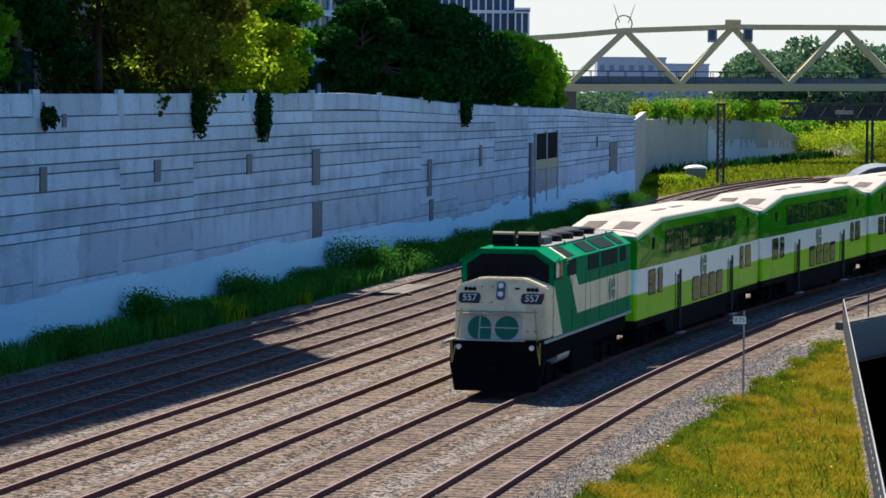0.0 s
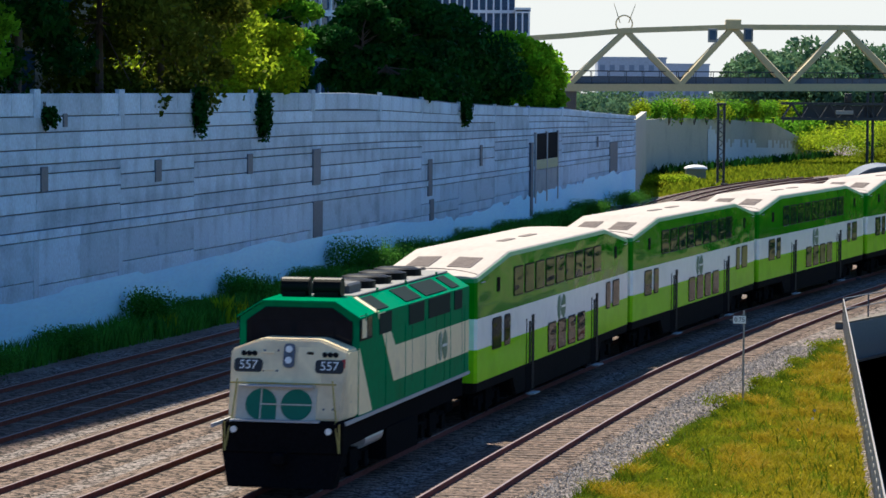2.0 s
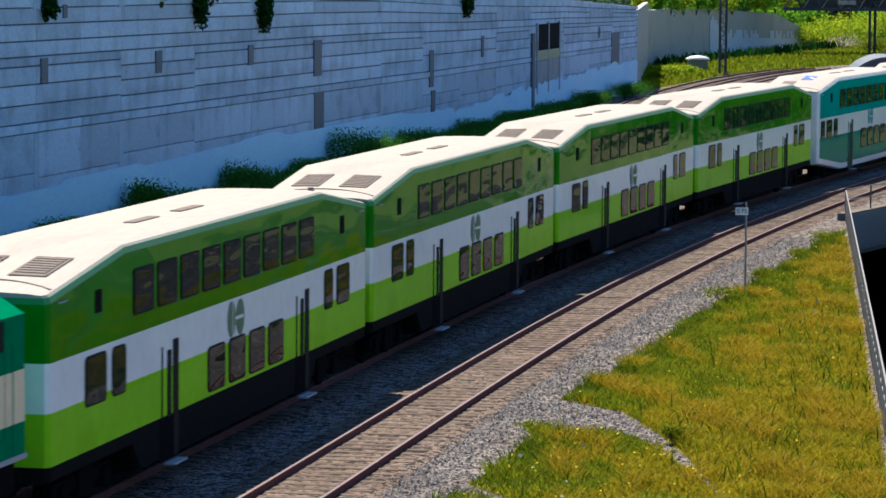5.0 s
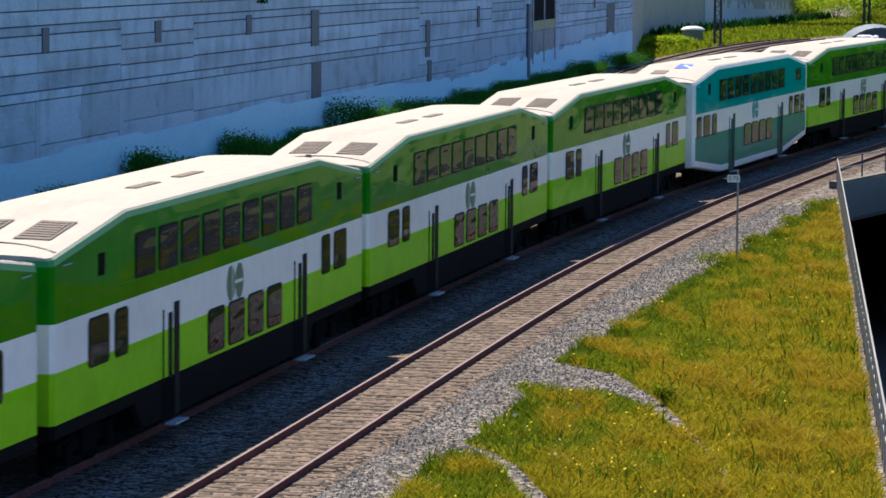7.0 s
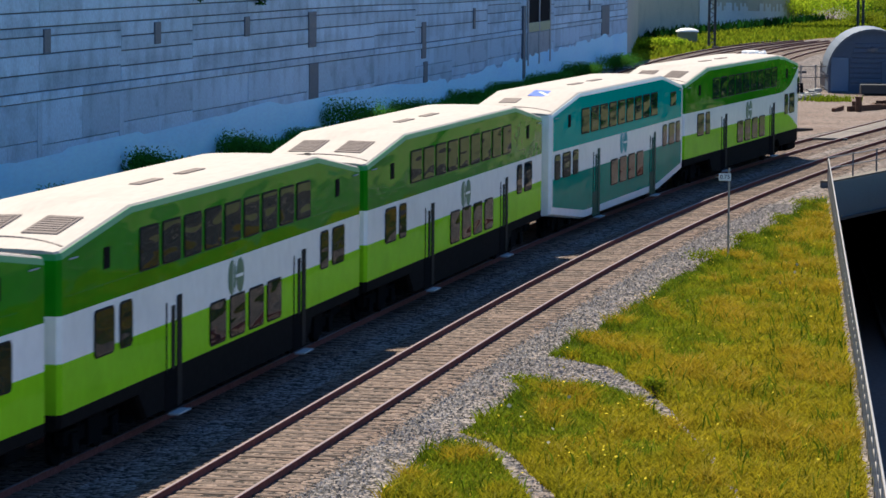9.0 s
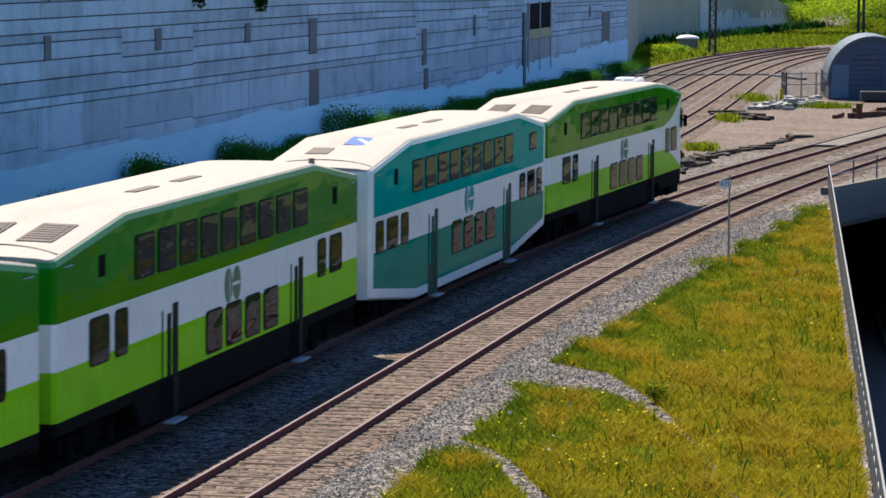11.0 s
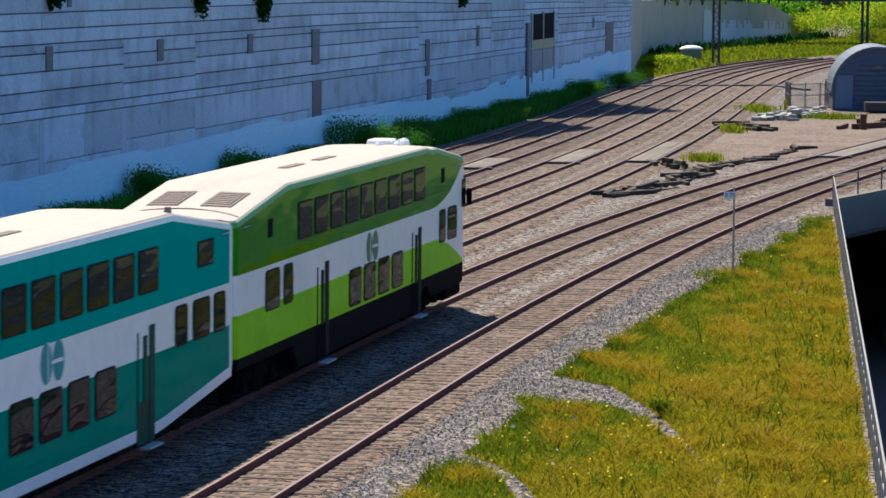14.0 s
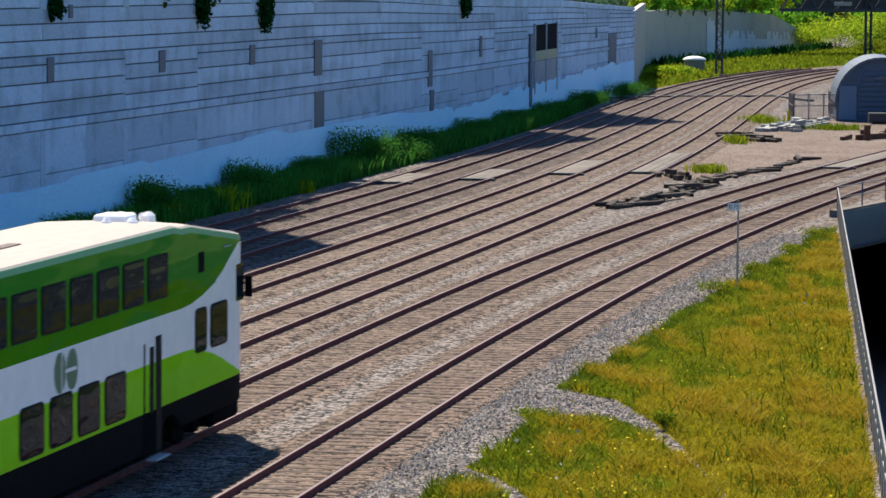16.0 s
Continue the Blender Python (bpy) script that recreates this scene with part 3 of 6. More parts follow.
M_trim = paint("mid_green_trim", (0.085, 0.30, 0.10), 0.05, 0.3, spec=0.2)
M_roof = paint("white_roof", (0.41, 0.37, 0.335), 0.06, 0.65, 0.25, 5, spec=0.15, second=(0.29, 0.255, 0.23), patch=0.25, stretch=(0.3, 1.5, 1))
M_skirt = paint("charcoal_skirt", (0.010, 0.009, 0.009), 0.25, 0.85, 0.6, 6, spec=0.03)
M_under = paint("black_running_gear", (0.006, 0.006, 0.007), 0.3, 0.9, spec=0.02)
M_rubber = paint("black_window_rubber", (0.010, 0.010, 0.012), 0.2, 0.6, spec=0.06)
M_pane = glass_material("coach_window_glass", (0.008, 0.017, 0.021), 0.015, 0.28, 1.3, 0.04, (0.5, 1, 2.0), 0.10)
M_teal_up = waved(paint("turquoise_paint", (0.004, 0.36, 0.30), 0.05, 0.08, 0.3, 3, spec=0.008), 0.25, 1.3, (0.6, 1, 1.6))
M_teal_low = waved(paint("sea_green_paint", (0.005, 0.25, 0.17), 0.06, 0.08, 0.3, 3, spec=0.008), 0.25, 1.3, (0.6, 1, 1.6))
# Body teal darkened to paint the shade in the door recesses.
M_teal_shaded = paint("shaded_sea_green", (0.003, 0.055, 0.042), 0.1, 0.5, spec=0.1)
M_emblem = paint("grey_green_emblem", (0.10, 0.17, 0.09), 0.1, 0.5)
M_emblem_teal = paint("teal_emblem", (0.02, 0.27, 0.29), 0.1, 0.5)
M_hatch = paint("grey_roof_hatch", (0.19, 0.16, 0.145), 0.15, 0.8, spec=0.1)
M_step = paint("pale_step_plate", (0.36, 0.36, 0.37), 0.1, 0.6)
M_loco_green = paint("locomotive_green", (0.003, 0.195, 0.074), 0.10, 0.30, 0.4, 4, second=(0.003, 0.135, 0.046), patch=0.35, spec=0.006)
M_cream = paint("cream_paint", (0.86, 0.71, 0.44), 0.06, 0.45, 0.5, 5, spec=0.2, second=(0.60, 0.49, 0.32), patch=0.3)
M_grille = paint("dark_green_grille", (0.008, 0.018, 0.016), 0.2, 0.7, spec=0.08)
M_logo_green = paint("emblem_green", (0.008, 0.115, 0.055), 0.06, 0.45)
M_logo_plate = paint("grey_emblem_plate", (0.50, 0.45, 0.36), 0.06, 0.5)
M_screen = glass_material("windscreen", (0.008, 0.009, 0.013), 0.1, 0.1)
M_lamp = paint("lamp_lens", (0.80, 0.80, 0.78), 0.05, 0.15)
M_handrail = paint("yellow_handrail", (0.355, 0.286, 0.0686), 0.1, 0.5)
M_blue = paint("blue_roof_mark", (0.03, 0.09, 0.45), 0.1, 0.5)
M_drum = paint("dark_polished_drum", (0.006, 0.0055, 0.005), 0.2, 0.45, spec=0.08)
M_tank = paint("silver_tank", (0.45, 0.46, 0.48), 0.1, 0.4, metal=0.5)


def shell(name, stations, section, slots, parent, label="", smooth=False, ends=None):
    """A hull: at each station along x, half a section [(y, z), ...] from the bottom to the crown, mirrored; slots[i] is the material of strip i."""
    mats = []
    for s in slots + [ends or slots[0]]:
        if s not in mats:
            mats.append(s)
    bm = bmesh.new()
    rings = []
    for x in stations:
        half = section(x)
        ring = [bm.verts.new((x, y, z)) for y, z in half] + [bm.verts.new((x, -y, z)) for y, z in reversed(half) if y > 1e-4]
        rings.append(ring)
    n, h = len(rings[0]), len(slots)
    for r0, r1 in zip(rings, rings[1:]):
        tip = ends is not None and (r0 is rings[0] or r1 is rings[-1])
        for i in range(n):
            k = i if i < h else (n - 2 - i if i < n - 1 else -1)
            f = bm.faces.new((r0[i], r0[(i + 1) % n], r1[(i + 1) % n], r1[i]))
            f.material_index = mats.index(ends) if tip else mats.index(slots[min(k, h - 1)]) if k >= 0 else 0
    for ring in (rings[0], rings[-1]):
        for i in range(h):
            a, b, c, d = ring[i], ring[i + 1], ring[n - 2 - i], ring[n - 1 - i]
            f = bm.faces.new([a, b, c, d] if b is not c else [a, b, d])
            f.material_index = mats.index(ends or slots[i])
    return part(name, bm, mats, parent, label, smooth)


def plate(w, h, r, depth, n=4):
    """A plate with rounded corners standing in the x-z plane, from y = 0 out to depth."""
    bm = bmesh.new()
    pts = []
    for cx, cz, a0 in ((w / 2 - r, h / 2 - r, 0), (-w / 2 + r, h / 2 - r, 90), (-w / 2 + r, -h / 2 + r, 180), (w / 2 - r, -h / 2 + r, 270)):
        for i in range(n + 1):
            a = radians(a0 + 90 * i / n)
            pts.append((cx + r * math.cos(a), cz + r * math.sin(a)))
    f0 = [bm.verts.new((x, 0, z)) for x, z in pts]
    f1 = [bm.verts.new((x, depth, z)) for x, z in pts]
    bm.faces.new(f0)
    bm.faces.new(f1[::-1])
    for i in range(len(pts)):
        j = (i + 1) % len(pts)
        bm.faces.new((f0[i], f0[j], f1[j], f1[i]))
    return bm


def polygon_plate(pts, depth):
    """A flat plate of any outline [(x, z), ...], from y = 0 out to depth."""
    bm = bmesh.new()
    f0 = [bm.verts.new((x, 0, z)) for x, z in pts]
    f1 = [bm.verts.new((x, depth, z)) for x, z in pts]
    bm.faces.new(f0)
    bm.faces.new(f1[::-1])
    for i in range(len(pts)):
        j = (i + 1) % len(pts)
        bm.faces.new((f0[i], f0[j], f1[j], f1[i]))
    return bm


SHARED = {}


def shared(key, make, material):
    if key not in SHARED:
        SHARED[key] = finish(key[0], make(), material)
    return SHARED[key]


def sided(name, me, x, y, z, side, parent, label=""):
    ob = new(name, me)
    ob.parent = parent
    ob.matrix_basis = pose(x, side * y, z, 0, 0, 0 if side > 0 else 180)
    return tagged(ob, label)


def window(x0, x1, z0, z1, side, parent, half=1.48, r=0.14):
    w, h = round(abs(x1 - x0), 2), round(z1 - z0, 2)
    fr = sided("window", shared(("window", w, h), lambda: plate(w, h, r, 0.02), M_rubber), (x0 + x1) / 2, half, (z0 + z1) / 2, side, parent)
    pn = new("pane", shared(("pane", w, h), lambda: plate(w - 0.08, h - 0.08, r * 0.7, 0.028), M_pane))
    pn.parent = fr


def emblem(x0, x1, z0, z1, side, parent, material, half=1.48):
    """Plain shapes of the operator's mark: two upright ovals with a pale bar."""
    w, h = (x0 - x1) / 2, z1 - z0

    def oval(cx, cut):
        pts = [(cx + w * 0.46 * math.cos(a), h / 2 * math.sin(a)) for a in [2 * math.pi * i / 28 for i in range(28)]]
        if cut:
            pts = [(x, max(z, -h / 2) if x > cx else z) for x, z in pts]
        return pts
    for cx in (w * 0.5, -w * 0.5):
        sided("emblem", finish("emblem", polygon_plate(oval(cx, False), 0.012), material), (x0 + x1) / 2, half, (z0 + z1) / 2, side, parent, "operator's plain oval emblem")
    sided("emblem_bar", shared(("emblem_bar",), lambda: boxed(-w * 0.95, w * 0.12, 0, 0.016, -0.035, 0.035), M_cwhite), (x0 + x1) / 2, half, (z0 + z1) / 2, side, parent)
    sided("emblem_gap", shared(("emblem_gap",), lambda: boxed(w * 0.40, w * 0.46, 0, 0.016, -h * 0.5, h * 0.5), M_cwhite), (x0 + x1) / 2, half, (z0 + z1) / 2, side, parent)


def bogie(x, parent, span=2.6):
    b = part("bogie", bmesh.new(), M_under, parent)
    bm = bmesh.new()
    for s in (-1, 1):
        box(bm, -span / 2 - 0.5, span / 2 + 0.5, s * 1.0 - 0.09, s * 1.0 + 0.09, 0.45, 0.72)
        box(bm, -0.45, 0.45, s * 1.02 - 0.14, s * 1.02 + 0.14, 0.30, 0.85)
        for e in (-1, 1):
            box(bm, e * span / 2 - 0.2, e * span / 2 + 0.2, s * 1.05 - 0.12, s * 1.05 + 0.12, 0.28, 0.66)
            tube(bm, (e * span / 2 - 0.45 * e, s * 1.0, 0.7), (e * span / 2 - 0.45 * e, s * 1.0, 0.98), 0.13)
    box(bm, -0.3, 0.3, -1.0, 1.0, 0.5, 1.0)
    bm.to_mesh(b.data)
    bm.free()
    b.location.x = x
    me = shared(("wheel",), lambda: tubed((0, -0.065, 0), (0, 0.065, 0), 0.455, 24), M_under)
    for e in (-1, 1):
        for s in (-1, 1):
            w = new("wheel", me)
            w.parent, w.location = b, (e * span / 2, s * 0.74, 0.455)
    return b


def door(x0, x1, side, parent, body_low, half=1.48):
    """Sliding doors: seams, tall narrow lights, a dark bar painting the shaded pocket at the trailing leaf, and a
    fold-out step.
    """
    mid = (x0 + x1) / 2
    dark = M_teal_shaded if body_low is M_teal_low else M_rubber
    d = sided("door", shared(("door", round(x0 - x1, 1), dark.name), lambda: boxed(-(x0 - x1) / 2, (x0 - x1) / 2, 0, 0.006, -1.16, -0.30), dark if body_low is M_teal_low else M_under), mid, half, 1.53, side, parent)
    # The widest bar paints the recessed leaf's shade; it stands proud, not sunk.
    for ox, w, z0, z1 in ((0.56, 0.045, -0.35, 1.1), (0.06, 0.24, -0.32, 1.0), (-0.40, 0.36, -1.12, 1.18)):
        q = new("door_light" if w == 0.24 else "door_seam", shared(("door_bit", w, dark.name), lambda: boxed(-w / 2, w / 2, 0, 0.02, z0, z1), dark))
        q.parent, q.location.x = d, ox * side
    q = new("step", shared(("step",), lambda: rounded(-0.5, 0.45, 0.0, 0.24, -1.24, -1.19, 0.015, 1), M_step))
    q.parent = d
    tagged(q, "pale folding step plate")


def eave_green(x):
    return float(np.interp(abs(x), (0, 7.9, 12.6), (4.79, 4.79, 4.24)))


def low_edge(x, tapered):
    if tapered:
        return float(np.interp(abs(x), (0, 7.0, 12.6), (0.40, 0.40, 0.92)))
    return float(np.interp(abs(x), (0, 6.8, 7.4, 12.6), (0.39, 0.39, 0.94, 0.94)))


def coach(kind, label):
    """kind: green, teal or cab."""
    c = thing("passenger_coach", label, "train coach", "coaches of the train")
    teal, cab = kind == "teal", kind == "cab"
    xs = [12.52, 12.42, 10.2, 7.9, 7.4, 6.8, 0, -6.8, -7.4, -7.9, -10.2, -12.42, -12.52]
    if cab:
        xs = [12.52, 12.42, 10.2, 7.9, 7.4, 6.8, 0, -6.8, -7.4, -7.9, -8.5, -9.2, -10.0, -10.8, -11.5, -12.2, -12.8, -13.2, -13.5, -13.66]

    def hw(x):
        if cab and x < -12.2:
            return float(np.interp(-x, (12.2, 12.8, 13.2, 13.5, 13.66), (1.48, 1.475, 1.42, 1.26, 0.8)))
        return 1.48 if abs(x) < 12.45 else 1.40

    def levels(x):
        lg = float(np.interp(-x, (8.3, 9.2, 10.1, 11.0, 11.8, 12.6, 13.3), (2.2, 2.18, 2.05, 1.90, 1.67, 1.42, 1.26))) if cab else (2.10 if teal else 2.2)
        dg = float(np.interp(-x, (8.6, 9.6, 10.8, 11.6, 12.2, 12.9), (3.09, 3.15, 3.38, 3.62, 3.88, 4.15))) if cab else (3.02 if teal else 3.09)
        return lg, dg

    def body_section(x):
        w = hw(x)
        lg, dg = levels(x)
        e = eave_green(x) if not (cab and x < -8.5) else float(np.interp(-x, (8.7, 13.2), (4.77, 4.25)))
        zb = low_edge(x, teal)
        if cab and x < -7.9:
            zb = 0.62
        bot = 1.25 if not teal else zb + 0.30
        return [(w - 0.10, zb), (w - 0.01, zb + 0.06), (w, max(bot, zb + 0.08)), (w, max(lg, bot + 0.005)), (w, min(dg, e - 0.13)), (w, e - 0.12), (w - 0.02, e)]

    def roof_section(x):
        w = hw(x)
        e = body_section(x)[-1][1]
        return [(w - 0.03, e - 0.005), (w - 0.07, e + 0.04), (w * 0.80, e + 0.065), (w * 0.45, e + 0.085), (0.0, e + 0.09)]
    if teal:
        slots = [M_cwhite, M_cwhite, M_teal_low, M_cwhite, M_teal_up, M_cwhite]
    else:
        slots = [M_skirt, M_skirt, M_lgreen, M_cwhite, M_dgreen, M_trim]
    shell("body", xs, body_section, slots, c, "teal and white coach body" if teal else "", ends=M_cwhite if teal else None)
    shell("roof", xs, roof_section, [M_roof] * 4, c, "white curved roof")
    sh = -0.4 if cab else 0.2 if teal else 0.0
    for s in (1, -1):
        if teal:
            for e in (1, -1):
                ln = polygon_plate([(-0.10, -1.2), (0.10, -1.2), (0.10, 1.75), (-0.10, 1.75)], 0.006)
                sided("end_post", finish("end_post", ln, M_cwhite), e * 12.32, 1.48, 2.4, s, c, "white corner post")
        top = 4.24 if teal else 4.32
        for i in range(9):
            x = 7.38 - 1.63 * i
            window(x + sh, x + sh - 1.38, top - 0.88, top + 0.01, s, c, r=0.09)
        for i in range(4):
            x = 2.07 - 1.65 * i
            window(x + sh, x + sh - 1.34, 1.33 - 0.1 * teal, 2.27 - 0.1 * teal, s, c)
        if teal:
            mids = ((11.95, 11.05), (10.68, 9.36), (8.97, 8.07), (-8.05, -8.95), (-9.35, -10.65), (-10.95, -11.85))
        elif cab:
            mids = ((10.43, 9.12), (8.75, 7.88), (-9.05, -9.9), (-10.2, -11.5))
        else:
            mids = ((10.43, 9.12), (8.75, 7.88), (-8.1, -8.95), (-9.35, -10.66))
        for a, b in mids:
            window(a + min(sh, 0), b + min(sh, 0), 2.05, 2.98 if not teal else 2.90, s, c)
        door(5.5 + min(sh, 0), 4.22 + min(sh, 0), s, c, M_teal_low if teal else M_lgreen)
        door(-5.4 + min(sh, 0), -6.62 + min(sh, 0), s, c, M_teal_low if teal else M_lgreen)
        emblem(0.55 + 2 * min(sh, 0), -0.85 + 2 * min(sh, 0), 2.28, 3.04, s, c, M_emblem_teal if teal else M_emblem)
        for x in (9.6, -9.9):
            if teal and x < 0:
                window(-9.7, -10.9, 3.55, 4.10, s, c, r=0.04)
            else:
                sided("vent", shared(("vent",), lambda: plate(0.40, 0.42, 0.03, 0.015), M_skirt), x, 1.48, 3.93, s, c)
        for x in (11.8, -11.8):
            sided("grab_rail", shared(("grab_rail",), lambda: tubed((0.25, 0.06, 0), (-0.25, 0.06, 0), 0.016, 6), M_step), x, 1.45, 4.12, s, c)
        if not teal:
            sided("body_seam", shared(("body_seam",), lambda: boxed(-11.0 if not cab else -8, 12.2, 0, 0.01, -0.012, 0.012), M_dgreen), 0, 1.48, 3.42, s, c)
        if cab:
            sided("cab_window", shared(("cab_window",), lambda: plate(0.62, 0.8, 0.06, 0.03), M_pane), -12.95, 1.452, 3.25, s, c)
    for x in () if teal else (10.3,) if cab else (10.3, -10.3):
        for y in (-0.62, 0.62):
            slope = math.degrees(math.atan2(0.55, 4.7)) * (1 if x > 0 else -1)
            hz = float(np.interp(abs(x), (7.9, 12.6), (4.79, 4.24))) + 0.078
            hatch = part("roof_hatch", rounded(-0.85, 0.85, -0.36, 0.36, 0, 0.03, 0.02, 1), M_hatch, c)
            hatch.matrix_basis = pose(x, y, hz, 1.5 * (-1 if y > 0 else 1), slope, 0)
            bm = bmesh.new()
            for i in range(7):
                box(bm, -0.72 + i * 0.205, -0.58 + i * 0.205, -0.29, 0.29, 0.028, 0.045)
            part("hatch_grille", bm, M_hatch, hatch)
    for e in ((1, -1) if not cab else (1,)):
        arc = []
        for i in range(13):
            y = -1.36 + 2.72 * i / 12
            x = 12.05 - 0.55 * (1 - (y / 1.36) ** 2)
            arc.append((e * x, y, float(np.interp(x, (7.9, 12.6), (4.79, 4.24))) + 0.088 - 0.045 * (y / 1.36) ** 2))
        bm = bent(arc, 0.028)
        part("roof_gutter", bm, M_hatch, c, "thin curved rain gutter")
        if e > 0:
            z = float(np.interp(11.95, (7.9, 12.6), (4.79, 4.24))) + 0.07
            bm = tubed((11.95, -0.25, z), (11.95, -0.25, z + 0.14), 0.09, 10, 0.07)
            part("roof_lamp", bm, M_hatch, c)
    for x in (2.4, -1.0):
        part("roof_vent", rounded(x - 0.9, x + 0.9, 0.05, 0.30, 4.865, 4.905, 0.01, 1), M_hatch, c)
    if teal:
        g = part("roof_grating", rounded(-0.45, 0.45, -0.30, 0.30, 0, 0.03, 0.01, 1), M_hatch, c)
        g.matrix_basis = pose(10.2, -0.45, 4.60, 0, 6.7, 0)
        m = part("roof_mark", rounded(-0.6, 0.6, -0.42, 0.42, 0, 0.012, 0.004, 1), M_blue, c, "small blue accessibility panel")
        m.matrix_basis = pose(8.6, 0.35, 4.79, -3, 6.7, 0)
        w = part("mark_stripe", rounded(-0.32, 0.32, -0.07, 0.07, 0.012, 0.02, 0.003, 1), M_cwhite, m)
        w.rotation_euler.z = 0.6
    for x in ((12.7,) if cab else (12.7, -12.7)):
        part("gangway", rounded(x - 0.24, x + 0.24, -0.8, 0.8, 0.95, 4.05, 0.06, 1), M_under, c, "black rubber gangway")
        part("coupler", rounded(x - 0.4, x + 0.4, -0.75, 0.75, 0.42, 0.93, 0.05, 1), M_under, c, "black coupler and hoses")
    bm = boxed(-7.0, 7.0, -1.2, 1.2, 0.35, 0.5)
    box(bm, -12.4, 12.4, -0.7, 0.7, 0.75, 1.0)
    part("underframe", bm, M_under, c)
    if cab:
        bm = rounded(-13.75, -11.6, -1.25, 1.25, 0.22, 0.95, 0.12, 2)
        part("plough", bm, M_under, c, "black snow plough")
        bm = rounded(-9.1, -8.2, -0.35, 0.35, 4.74, 5.0, 0.09, 3)
        for x, y, r in ((-9.55, 0.45, 0.15), (-7.85, 0.62, 0.14), (-7.6, 0.15, 0.12), (-9.4, -0.1, 0.13)):
            tube(bm, (x, y, 4.72), (x, y, 4.9), r, 12, r * 0.9)
            tube(bm, (x, y, 4.9), (x, y, 4.98), r * 0.9, 12, r * 0.4)
        tube(bm, (-10.3, 0.3, 4.80), (-9.6, 0.3, 4.86), 0.05, 8, 0.10)
        part("horn", bm, M_cwhite, c, "white horn and antenna box")
        bm = bmesh.new()
        tube(bm, (-13.2, 1.40, 3.2), (-13.3, 1.56, 3.2), 0.02)
        box(bm, -13.37, -13.27, 1.50, 1.64, 2.9, 3.35)
        part("wing_mirror", bm, M_under, c)
    bogie(9.3, c)
    bogie(-9.3, c)
    return c


def lettering(text, size, material, name="lettering"):
    cu = bpy.data.curves.new(name, "FONT")
    cu.body, cu.size, cu.align_x, cu.align_y, cu.extrude = text, size, "CENTER", "CENTER", 0.004
    ob = bpy.data.objects.new(name, cu)
    scene.collection.objects.link(ob)
    me = bpy.data.meshes.new_from_object(ob.evaluated_get(bpy.context.evaluated_depsgraph_get()))
    bpy.data.objects.remove(ob)
    me.materials.clear()
    me.materials.append(material)
    return me


FRONT_TURN = Matrix(((0, 0, 1, 0), (1, 0, 0, 0), (0, 1, 0, 0), (0, 0, 0, 1)))
SIDE_TURN = Matrix(((-1, 0, 0, 0), (0, 0, 1, 0), (0, 1, 0, 0), (0, 0, 0, 1)))


